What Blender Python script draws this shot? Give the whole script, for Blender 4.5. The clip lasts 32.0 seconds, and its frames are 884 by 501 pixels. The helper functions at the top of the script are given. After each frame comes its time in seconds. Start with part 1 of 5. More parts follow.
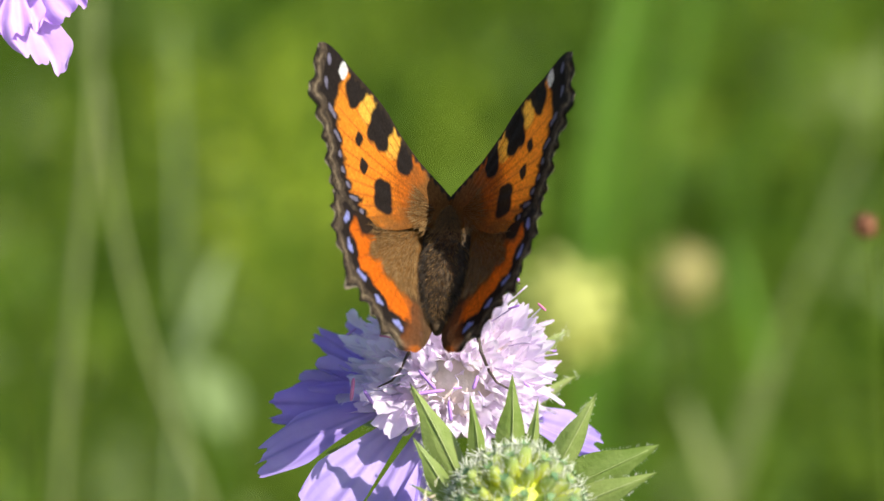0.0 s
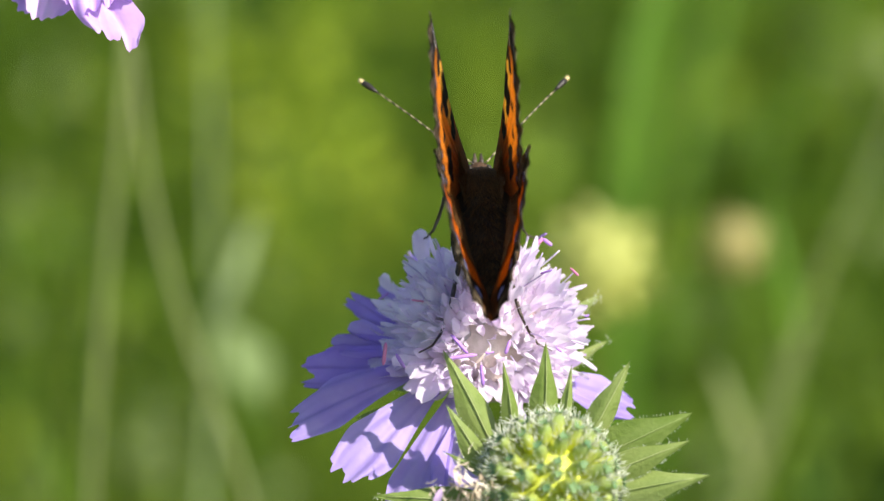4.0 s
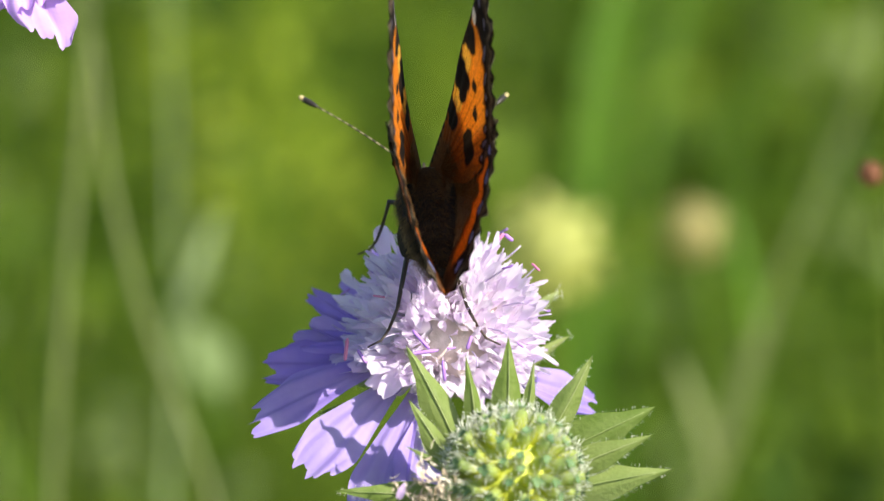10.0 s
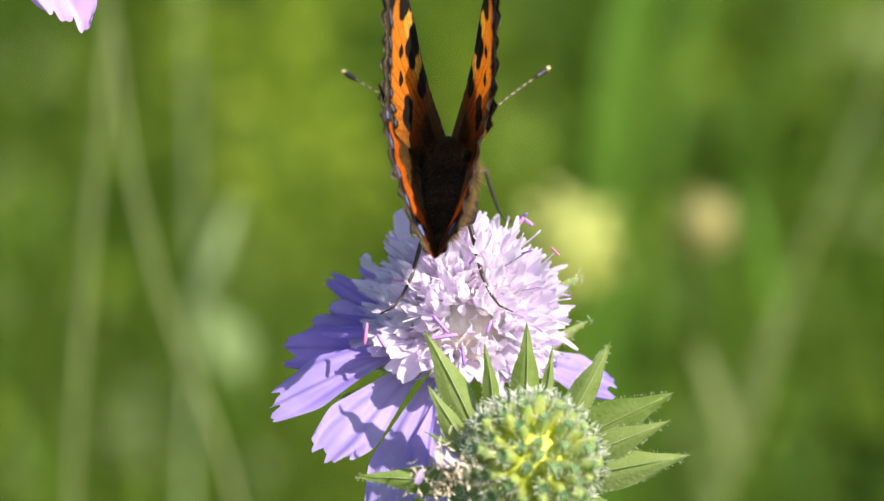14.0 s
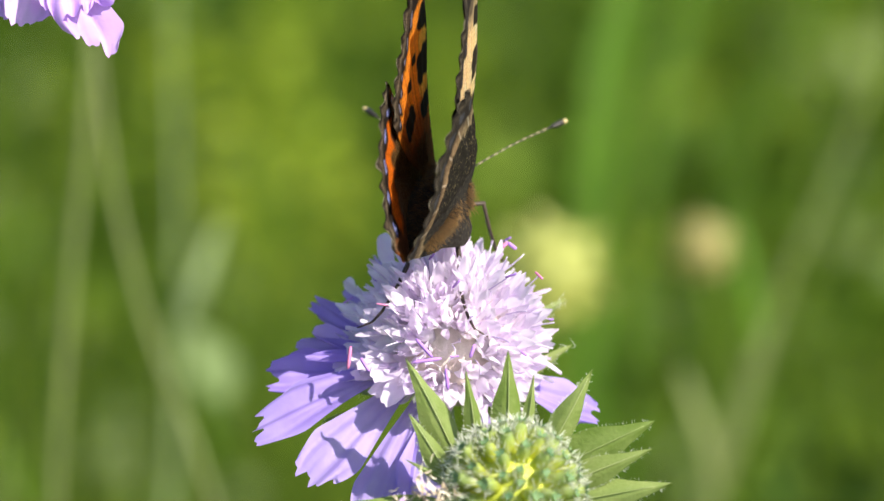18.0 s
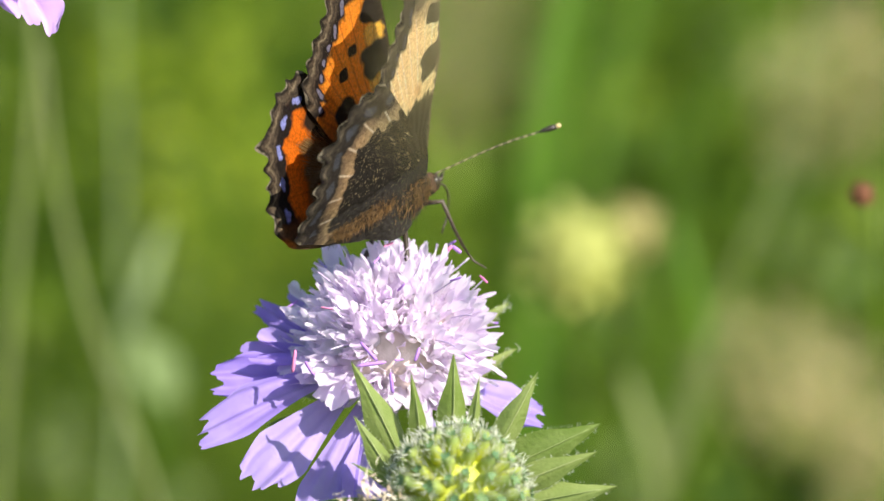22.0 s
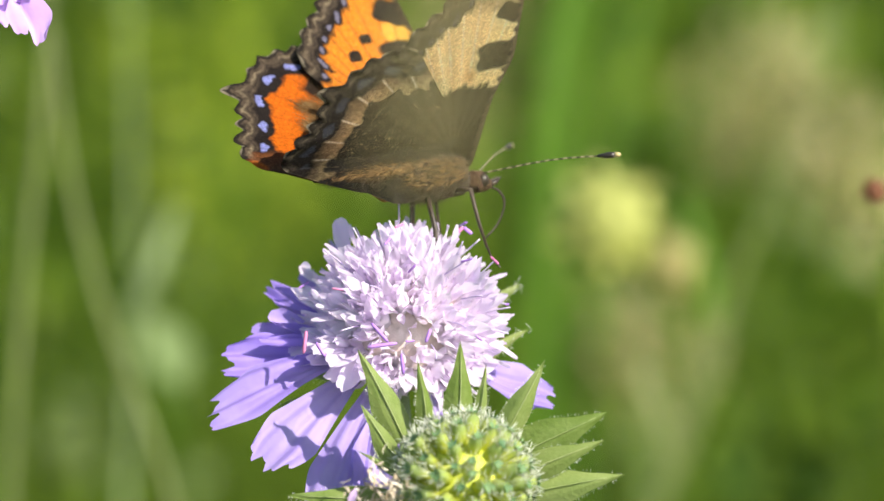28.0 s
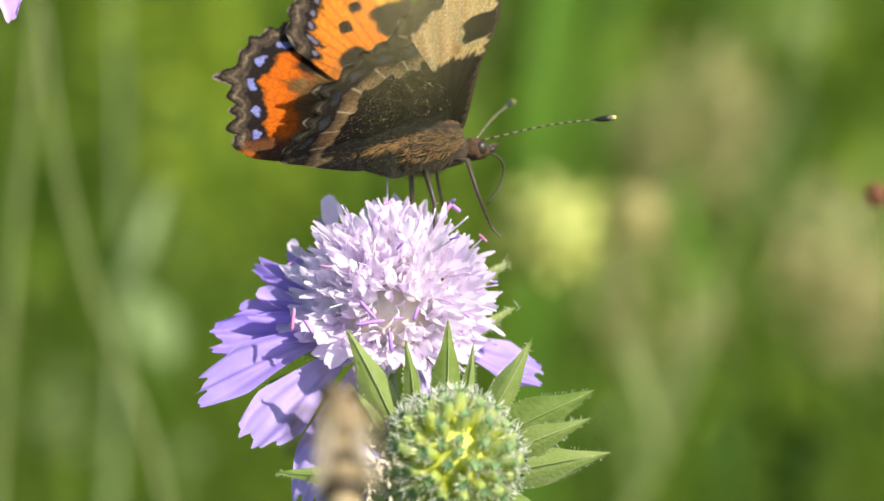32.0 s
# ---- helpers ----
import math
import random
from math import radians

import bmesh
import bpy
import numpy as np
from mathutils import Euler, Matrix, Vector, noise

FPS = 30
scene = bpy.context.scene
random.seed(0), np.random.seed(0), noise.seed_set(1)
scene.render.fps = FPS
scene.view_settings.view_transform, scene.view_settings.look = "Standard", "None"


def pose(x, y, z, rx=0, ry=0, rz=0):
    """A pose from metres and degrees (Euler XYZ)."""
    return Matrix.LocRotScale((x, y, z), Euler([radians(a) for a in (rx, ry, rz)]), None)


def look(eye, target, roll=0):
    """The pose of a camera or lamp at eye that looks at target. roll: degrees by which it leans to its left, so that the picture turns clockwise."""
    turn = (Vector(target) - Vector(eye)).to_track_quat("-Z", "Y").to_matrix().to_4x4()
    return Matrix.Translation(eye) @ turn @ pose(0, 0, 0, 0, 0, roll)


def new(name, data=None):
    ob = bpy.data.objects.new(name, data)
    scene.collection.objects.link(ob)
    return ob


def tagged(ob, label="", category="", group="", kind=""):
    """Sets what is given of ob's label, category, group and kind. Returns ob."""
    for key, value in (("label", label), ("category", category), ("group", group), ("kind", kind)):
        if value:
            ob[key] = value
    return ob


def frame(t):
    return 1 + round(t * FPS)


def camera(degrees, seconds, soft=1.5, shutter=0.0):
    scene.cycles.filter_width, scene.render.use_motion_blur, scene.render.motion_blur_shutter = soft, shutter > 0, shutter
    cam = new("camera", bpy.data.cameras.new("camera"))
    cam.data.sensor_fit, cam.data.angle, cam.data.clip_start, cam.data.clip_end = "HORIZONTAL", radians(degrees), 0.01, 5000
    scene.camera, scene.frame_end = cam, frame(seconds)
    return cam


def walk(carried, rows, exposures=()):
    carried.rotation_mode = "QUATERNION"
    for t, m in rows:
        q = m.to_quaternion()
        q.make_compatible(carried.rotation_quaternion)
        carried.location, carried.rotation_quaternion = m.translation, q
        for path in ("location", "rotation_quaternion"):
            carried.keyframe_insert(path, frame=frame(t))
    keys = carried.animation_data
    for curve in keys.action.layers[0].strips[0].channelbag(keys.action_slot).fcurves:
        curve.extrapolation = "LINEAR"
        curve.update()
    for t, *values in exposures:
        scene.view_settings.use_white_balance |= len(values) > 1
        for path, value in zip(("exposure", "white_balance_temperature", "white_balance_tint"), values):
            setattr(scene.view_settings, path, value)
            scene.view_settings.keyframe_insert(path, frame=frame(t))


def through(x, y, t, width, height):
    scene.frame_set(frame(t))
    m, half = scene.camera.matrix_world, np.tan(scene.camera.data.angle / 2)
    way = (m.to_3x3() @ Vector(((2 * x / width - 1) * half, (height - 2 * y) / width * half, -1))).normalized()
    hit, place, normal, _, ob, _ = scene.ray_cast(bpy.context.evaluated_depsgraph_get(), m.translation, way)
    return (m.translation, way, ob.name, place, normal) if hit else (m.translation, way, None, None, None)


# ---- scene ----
import functools

# A small butterfly on a scabious head in a summer meadow. Lengths of small things are in millimetres (MM).
MM = 0.001
TILT = -12.0
SUBJECT = Vector((0.0, 0.0, 0.62))
VIEW = Matrix.Translation(SUBJECT) @ pose(0, 0, 0, TILT)      # x right, y away from the lens, z up in the picture plane
REACH = 0.600

cam = camera(7.5, 32.0, soft=1.4)
cam.data.dof.use_dof = True
cam.data.dof.focus_distance = 0.592
cam.data.dof.aperture_fstop = 24.0
EYE = VIEW @ Vector((0, -REACH, 0))
REST = look(EYE, SUBJECT)


def aim(turn, nod, roll):
    return REST @ pose(0, 0, 0, 0, 0, roll) @ pose(0, 0, 0, 0, turn) @ pose(0, 0, 0, nod)


walk(cam, [
    (0.0, aim(-0.168, 0.378, 0.96)),
    (0.5, aim(-0.151, 0.390, 0.94)),
    (1.0, aim(-0.075, 0.314, 0.98)),
    (1.5, aim(-0.068, 0.205, 0.97)),
    (2.0, aim(-0.045, 0.092, 1.01)),
    (2.5, aim(0.143, 0.002, 1.00)),
    (4.5, aim(0.095, 0.125, 1.11)),
    (5.0, aim(0.019, 0.160, 1.01)),
    (5.5, aim(0.094, 0.131, 1.08)),
    (6.0, aim(0.188, 0.165, 1.14)),
    (6.5, aim(0.199, 0.259, 1.14)),
    (7.0, aim(0.151, 0.425, 1.09)),
    (7.5, aim(0.167, 0.461, 1.01)),
    (8.0, aim(0.189, 0.359, 1.13)),
    (8.5, aim(0.103, 0.292, 1.12)),
    (9.0, aim(-0.098, 0.231, 1.00)),
    (9.5, aim(-0.214, 0.145, 0.95)),
    (10.0, aim(-0.221, 0.039, 0.95)),
    (10.5, aim(-0.126, -0.025, 0.87)),
    (11.0, aim(-0.067, -0.079, 1.05)),
    (11.5, aim(-0.035, -0.079, 1.04)),
    (12.0, aim(-0.015, -0.073, 0.98)),
    (12.5, aim(-0.033, -0.036, 1.15)),
    (13.0, aim(-0.004, 0.006, 1.14)),
    (13.5, aim(0.001, -0.024, 1.10)),
    (14.0, aim(-0.054, -0.093, 1.03)),
    (14.5, aim(-0.146, -0.034, 1.06)),
    (15.0, aim(-0.209, 0.004, 1.10)),
    (15.5, aim(-0.299, 0.038, 1.08)),
    (17.5, aim(-0.068, -0.006, 1.23)),
    (18.0, aim(-0.193, 0.109, 1.04)),
    (18.5, aim(-0.209, 0.110, 1.00)),
    (19.0, aim(-0.054, 0.089, 1.14)),
    (19.5, aim(0.038, 0.085, 1.23)),
    (20.0, aim(-0.010, 0.114, 1.23)),
    (20.5, aim(-0.251, 0.102, 1.18)),
    (21.0, aim(-0.462, 0.095, 1.23)),
    (21.5, aim(-0.614, 0.119, 1.16)),
    (22.0, aim(-0.662, 0.139, 1.09)),
    (22.5, aim(-0.606, 0.170, 1.02)),
    (23.0, aim(-0.415, 0.197, 1.11)),
    (23.5, aim(-0.275, 0.133, 1.15)),
    (24.0, aim(-0.203, 0.079, 1.22)),
    (24.5, aim(-0.272, 0.142, 1.09)),
    (25.0, aim(-0.305, 0.163, 1.14)),
    (25.5, aim(-0.278, 0.201, 1.13)),
    (27.5, aim(-0.574, 0.076, 1.02)),
    (28.0, aim(-0.569, -0.021, 1.11)),
    (28.5, aim(-0.560, -0.088, 1.01)),
    (29.0, aim(-0.595, -0.168, 1.12)),
    (29.5, aim(-0.663, -0.236, 1.24)),
    (30.0, aim(-0.698, -0.217, 1.34)),
    (30.5, aim(-0.579, -0.175, 1.28)),
    (31.0, aim(-0.562, -0.189, 1.20)),
    (31.5, aim(-0.595, -0.177, 1.14)),
    (32.0, aim(-0.669, -0.214, 1.23)),
])

# ---- light ----
SUN_TO = (VIEW.to_3x3() @ Vector((0.58, -0.62, 0.53))).normalized()
world = bpy.data.worlds.new("sky")
scene.world = world
world.use_nodes = True
sky = world.node_tree.nodes.new("ShaderNodeTexSky")
sky.sky_type = "NISHITA"
sky.sun_disc = False
sky.sun_elevation = math.asin(SUN_TO.z)
sky.sun_rotation = math.atan2(SUN_TO.x, SUN_TO.y)
background = world.node_tree.nodes["Background"]
background.inputs["Strength"].default_value = 0.095
world.node_tree.links.new(sky.outputs["Color"], background.inputs["Color"])
sun = new("sun", bpy.data.lights.new("sun", "SUN"))
sun.data.energy = 4.8
sun.data.angle = radians(0.5)
sun.data.color = (1.0, 0.93, 0.80)
sun.matrix_basis = Matrix.Translation((0, 0, 6)) @ (-SUN_TO).to_track_quat("-Z", "Y").to_matrix().to_4x4()
scene.view_settings.exposure = 0.82


# ---- materials ----
def material(name, low, high, scale=400.0, rough=0.6, through=0.0, bump=0.2, by="object", spec=0.4):
    """Two colours mixed by noise, by the object's or the piece's own chance, with fine relief and light let through."""
    m = bpy.data.materials.new(name)
    m.use_nodes = True
    n, l = m.node_tree.nodes, m.node_tree.links
    shader, out = n["Principled BSDF"], n["Material Output"]
    place = n.new("ShaderNodeTexCoord")
    coarse = n.new("ShaderNodeTexNoise")
    coarse.inputs["Scale"].default_value = scale
    coarse.inputs["Detail"].default_value = 4.0
    fine = n.new("ShaderNodeTexNoise")
    fine.inputs["Scale"].default_value = scale * 6
    l.new(place.outputs["Object"], coarse.inputs["Vector"])
    l.new(place.outputs["Object"], fine.inputs["Vector"])
    chance = n.new("ShaderNodeObjectInfo") if by == "object" else n.new("ShaderNodeNewGeometry")
    add = n.new("ShaderNodeMath")
    add.operation = "MULTIPLY_ADD"
    l.new(chance.outputs["Random" if by == "object" else "Random Per Island"], add.inputs[0])
    add.inputs[1].default_value = 0.7
    l.new(coarse.outputs["Fac"], add.inputs[2])
    spread = n.new("ShaderNodeMapRange")
    spread.inputs["From Min"].default_value = 0.45
    spread.inputs["From Max"].default_value = 1.2
    l.new(add.outputs[0], spread.inputs["Value"])
    mix = n.new("ShaderNodeMix")
    mix.data_type = "RGBA"
    mix.inputs["A"].default_value = (*low, 1)
    mix.inputs["B"].default_value = (*high, 1)
    l.new(spread.outputs["Result"], mix.inputs["Factor"])
    colour = mix.outputs["Result"]
    finish(m, shader, out, colour, fine.outputs["Fac"], rough, through, bump, spec)
    return m


def finish(m, shader, out, colour, relief, rough, through, bump, spec):
    n, l = m.node_tree.nodes, m.node_tree.links
    l.new(colour, shader.inputs["Base Color"])
    shader.inputs["Roughness"].default_value = rough
    shader.inputs["Specular IOR Level"].default_value = spec
    if bump:
        b = n.new("ShaderNodeBump")
        b.inputs["Strength"].default_value = bump
        b.inputs["Distance"].default_value = 0.0002
        l.new(relief, b.inputs["Height"])
        l.new(b.outputs["Normal"], shader.inputs["Normal"])
    if through:
        clear = n.new("ShaderNodeBsdfTranslucent")
        l.new(colour, clear.inputs["Color"])
        blend = n.new("ShaderNodeMixShader")
        blend.inputs["Fac"].default_value = through
        l.new(shader.outputs["BSDF"], blend.inputs[1])
        l.new(clear.outputs["BSDF"], blend.inputs[2])
        l.new(blend.outputs["Shader"], out.inputs["Surface"])


def graded(name, low, high, z0, z1, rough=0.55, through=0.5, bump=0.15, spec=0.3, scale=900.0):
    """A colour at the piece's foot that turns into another towards its tip (heights in millimetres), uneven from piece to piece."""
    m = bpy.data.materials.new(name)
    m.use_nodes = True
    n, l = m.node_tree.nodes, m.node_tree.links
    place = n.new("ShaderNodeTexCoord")
    split = n.new("ShaderNodeSeparateXYZ")
    l.new(place.outputs["Object"], split.inputs["Vector"])
    grain = n.new("ShaderNodeTexNoise")
    grain.inputs["Scale"].default_value = scale
    l.new(place.outputs["Object"], grain.inputs["Vector"])
    climb = n.new("ShaderNodeMapRange")
    climb.inputs["From Min"].default_value, climb.inputs["From Max"].default_value = z0 * MM, z1 * MM
    l.new(split.outputs["Z"], climb.inputs["Value"])
    chance = n.new("ShaderNodeObjectInfo")
    sway = n.new("ShaderNodeMath")
    sway.operation = "MULTIPLY_ADD"
    l.new(chance.outputs["Random"], sway.inputs[0])
    sway.inputs[1].default_value = 0.5
    l.new(climb.outputs["Result"], sway.inputs[2])
    patch = n.new("ShaderNodeMath")
    patch.operation = "MULTIPLY_ADD"
    l.new(grain.outputs["Fac"], patch.inputs[0])
    patch.inputs[1].default_value = 0.7
    l.new(sway.outputs[0], patch.inputs[2])
    level = n.new("ShaderNodeMapRange")
    level.inputs["From Min"].default_value, level.inputs["From Max"].default_value = 0.45, 1.6
    l.new(patch.outputs[0], level.inputs["Value"])
    mix = n.new("ShaderNodeMix")
    mix.data_type = "RGBA"
    mix.inputs["A"].default_value = (*low, 1)
    mix.inputs["B"].default_value = (*high, 1)
    l.new(level.outputs["Result"], mix.inputs["Factor"])
    finish(m, n["Principled BSDF"], n["Material Output"], mix.outputs["Result"], grain.outputs["Fac"], rough, through, bump, spec)
    return m


def pigment(name, rough=0.75, through=0.60, spec=0.2):
    """The colour comes from the scales' own pigment, kept in the mesh, with fine scale rows."""
    m = bpy.data.materials.new(name)
    m.use_nodes = True
    n, l = m.node_tree.nodes, m.node_tree.links
    source = n.new("ShaderNodeVertexColor")
    source.layer_name = "pigment"
    place = n.new("ShaderNodeTexCoord")
    dust = n.new("ShaderNodeTexNoise")
    dust.inputs["Scale"].default_value = 5000
    l.new(place.outputs["Object"], dust.inputs["Vector"])
    spread = n.new("ShaderNodeMapRange")
    spread.inputs["From Min"].default_value, spread.inputs["From Max"].default_value = 0.3, 0.7
    spread.inputs["To Min"].default_value, spread.inputs["To Max"].default_value = 0.75, 1.2
    l.new(dust.outputs["Fac"], spread.inputs["Value"])
    mul = n.new("ShaderNodeVectorMath")
    mul.operation = "SCALE"
    l.new(source.outputs["Color"], mul.inputs[0])
    l.new(spread.outputs["Result"], mul.inputs["Scale"])
    finish(m, n["Principled BSDF"], n["Material Output"], mul.outputs["Vector"], dust.outputs["Fac"], rough, through, 0.35, spec)
    return m


M_FLORET = material("pale_lilac_petal", (0.84, 0.70, 0.95), (0.98, 0.93, 0.97), 500, 0.6, 0.6, 0.1)
M_CROWN = graded("pale_lilac_floret", (0.99, 0.97, 0.98), (0.90, 0.77, 0.97), 2.4, 6.2, 0.6, 0.62, 0.1)
M_RAY = material("violet_petal", (0.33, 0.22, 0.76), (0.54, 0.41, 0.88), 300, 0.55, 0.45, 0.25)
M_RAY_PINK = material("pink_lilac_petal", (0.58, 0.36, 0.86), (0.80, 0.58, 0.92), 260, 0.5, 0.35, 0.25)
# brown base; its pale end puts light into the gaps between florets
M_CORE = material("flower_base", (0.26, 0.19, 0.09), (0.76, 0.66, 0.60), 700, 0.8, 0.0, 0.4)
M_FILAMENT = material("filament", (0.62, 0.50, 0.80), (0.80, 0.72, 0.88), 900, 0.5, 0.2, 0.0)
M_ANTHER = material("violet_anther", (0.32, 0.16, 0.62), (0.50, 0.26, 0.72), 900, 0.5, 0.0, 0.3)
M_ANTHER_PINK = material("pink_anther", (0.55, 0.14, 0.34), (0.70, 0.25, 0.45), 900, 0.5, 0.0, 0.3)
M_BRACT = material("green_bract", (0.19, 0.28, 0.055), (0.37, 0.45, 0.15), 500, 0.5, 0.42, 0.5)
M_HAIR = material("pale_hair", (0.66, 0.71, 0.56), (0.86, 0.88, 0.78), 900, 0.4, 0.2, 0.0)
M_RIB = material("pale_bract_rib", (0.33, 0.42, 0.14), (0.48, 0.55, 0.24), 500, 0.5, 0.3, 0.2)
M_HEART = material("seed_head_heart", (0.40, 0.48, 0.05), (0.62, 0.66, 0.07), 350, 0.5, 0.0, 0.4)
M_FRUIT = graded("yellow_to_green_fruitlet", (0.66, 0.69, 0.06), (0.40, 0.52, 0.17), 1.9, 3.5, 0.5, 0.4, 0.3)
M_PIT = material("dark_green_calyx", (0.07, 0.16, 0.07), (0.17, 0.28, 0.12), 900, 0.6, 0.15, 0.3)
M_STEM = material("hairy_green_stem", (0.16, 0.24, 0.08), (0.28, 0.36, 0.16), 200, 0.6, 0.1, 0.4)
M_PALE_STEM = material("pale_green_stem", (0.14, 0.18, 0.05), (0.22, 0.25, 0.09), 100, 0.6, 0.1, 0.3)
M_DRY = material("withered_floret", (0.36, 0.27, 0.18), (0.82, 0.74, 0.62), 600, 0.8, 0.2, 0.4)
M_GRASS = material("meadow_grass", (0.038, 0.088, 0.006), (0.170, 0.250, 0.023), 8, 0.5, 0.4, 0.1, by="island", spec=0.12)
M_HERB = material("herb_leaf", (0.072, 0.160, 0.011), (0.235, 0.325, 0.032), 30, 0.5, 0.4, 0.1, by="island", spec=0.12)
# lighter and darker copies of the herb leaf: sun and shade put into the colour
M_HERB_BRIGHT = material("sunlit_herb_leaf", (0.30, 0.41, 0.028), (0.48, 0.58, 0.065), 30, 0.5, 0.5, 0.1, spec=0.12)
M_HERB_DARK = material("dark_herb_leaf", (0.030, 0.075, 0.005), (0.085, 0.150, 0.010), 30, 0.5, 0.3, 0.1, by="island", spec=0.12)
M_HERB_PALE = material("pale_herb_leaf", (0.17, 0.25, 0.08), (0.33, 0.40, 0.15), 30, 0.6, 0.3, 0.1, by="island")
M_BROAD = material("broad_grass", (0.085, 0.195, 0.014), (0.13, 0.27, 0.025), 30, 0.45, 0.45, 0.1, spec=0.12)
M_BROAD_PALE = material("soft_grey_green_leaf", (0.13, 0.20, 0.06), (0.22, 0.30, 0.11), 60, 0.7, 0.3, 0.2)
M_TAN = material("ripe_grass_head", (0.48, 0.41, 0.19), (0.70, 0.61, 0.34), 200, 0.7, 0.3, 0.2, by="island")
M_BUD = material("yellow_green_bud", (0.38, 0.41, 0.08), (0.55, 0.57, 0.18), 300, 0.6, 0.25, 0.3)
M_BUD_TAN = material("tan_bud", (0.33, 0.31, 0.085), (0.48, 0.42, 0.17), 300, 0.6, 0.25, 0.3)
M_RUSSET = material("russet_seed_head", (0.16, 0.06, 0.03), (0.30, 0.13, 0.06), 500, 0.7, 0.1, 0.3)
M_DOCK = material("dock_leaf", (0.028, 0.065, 0.009), (0.060, 0.115, 0.014), 30, 0.5, 0.2, 0.2, spec=0.12)
M_SOIL = material("meadow_ground", (0.030, 0.055, 0.010), (0.070, 0.12, 0.022), 3, 0.9, 0.0, 0.5)
M_WING = pigment("wing_scales")
M_BODY = pigment("body_fur", 0.85, 0.0, 0.1)
M_DARK_FUR = material("dark_fur", (0.050, 0.038, 0.028), (0.125, 0.095, 0.068), 900, 0.7, 0.2, 0.0, by="island")
M_FUR = material("brown_fur", (0.21, 0.112, 0.034), (0.46, 0.28, 0.11), 900, 0.7, 0.2, 0.0, by="island")
M_LEG = material("dark_leg", (0.03, 0.02, 0.015), (0.07, 0.05, 0.035), 900, 0.45, 0.0, 0.2)
M_CLUB = material("antenna_club", (0.012, 0.010, 0.008), (0.03, 0.025, 0.02), 900, 0.4, 0.0, 0.2)
M_BAND = material("antenna_band", (0.26, 0.22, 0.13), (0.40, 0.34, 0.20), 900, 0.5, 0.0, 0.0)
M_TIP = material("antenna_tip", (0.50, 0.40, 0.18), (0.62, 0.50, 0.24), 900, 0.4, 0.0, 0.0)
M_EYE = material("dark_eye", (0.02, 0.014, 0.01), (0.04, 0.03, 0.02), 900, 0.4, 0.0, 0.0, spec=0.4)
M_BEE = material("bee_fur", (0.27, 0.20, 0.11), (0.48, 0.37, 0.21), 700, 0.85, 0.1, 0.3)
M_BEE_DARK = material("bee_dark_band", (0.06, 0.042, 0.024), (0.13, 0.09, 0.05), 700, 0.5, 0.0, 0.3)
M_BEE_WING = material("bee_wing", (0.30, 0.24, 0.16), (0.42, 0.36, 0.26), 700, 0.25, 0.0, 0.0)
M_BEE_WING.node_tree.nodes["Principled BSDF"].inputs["Alpha"].default_value = 0.35


# ---- mesh helpers ----
def make(name, verts, faces, mats, parent=None, label="", slots=None, colours=None, smooth=True):
    me = bpy.data.meshes.new(name)
    me.from_pydata([tuple(v) for v in verts], [], faces)
    for m in (mats if isinstance(mats, (list, tuple)) else [mats]):
        me.materials.append(m)
    if slots is not None:
        me.polygons.foreach_set("material_index", slots)
    me.polygons.foreach_set("use_smooth", [smooth] * len(me.polygons))
    if colours is not None:
        layer = me.color_attributes.new("pigment", "FLOAT_COLOR", "POINT")
        layer.data.foreach_set("color", np.concatenate([colours, np.ones((len(colours), 1))], 1).astype(np.float32).ravel())
    me.update()
    ob = new(name, me)
    if parent is not None:
        ob.parent = parent
    if label:
        tagged(ob, label)
    return ob


def same(ob, m, parent):
    """One more piece on the same mesh."""
    o = new(ob.name.split(".")[0], ob.data)
    o.parent = parent
    o.matrix_basis = m
    return o


def thing(name, label, category, m, group="", kind=""):
    ob = tagged(new(name), label, category, group, kind)
    ob.empty_display_size = 0.002
    ob.matrix_basis = m
    return ob


class Mesh:
    """Gathers vertices and faces of one piece, in millimetres."""

    def __init__(self):
        self.v, self.f, self.s = [], [], []

    def add(self, verts, faces, slot=0):
        k = len(self.v)
        self.v += [Vector(p) for p in verts]
        self.f += [tuple(i + k for i in q) for q in faces]
        self.s += [slot] * len(faces)
        return self

    def out(self, name, mats, parent=None, label="", unit=MM, smooth=True):
        return make(name, [p * unit for p in self.v], self.f, mats, parent, label, self.s, None, smooth)


def across(d):
    a = d.cross(Vector((0, 0, 1)) if abs(d.z) < 0.9 * d.length else Vector((1, 0, 0))).normalized()
    return a, d.cross(a).normalized()


def tube(mesh, path, radii, sides=6, slot=0):
    path = [Vector(p) for p in path]
    verts, faces = [], []
    for i, p in enumerate(path):
        d = path[min(i + 1, len(path) - 1)] - path[max(i - 1, 0)]
        a, b = across(d)
        if i and a.dot(last) < 0 and abs(a.dot(last)) > 0.5:
            a, b = -a, -b
        last = a
        for j in range(sides):
            w = 2 * math.pi * j / sides
            verts.append(p + (a * math.cos(w) + b * math.sin(w)) * radii[i])
    for i in range(len(path) - 1):
        for j in range(sides):
            k = (j + 1) % sides
            faces.append((i * sides + j, i * sides + k, (i + 1) * sides + k, (i + 1) * sides + j))
    faces.append(tuple(reversed(range(sides))))
    faces.append(tuple(range((len(path) - 1) * sides, len(path) * sides)))
    mesh.add(verts, faces, slot)


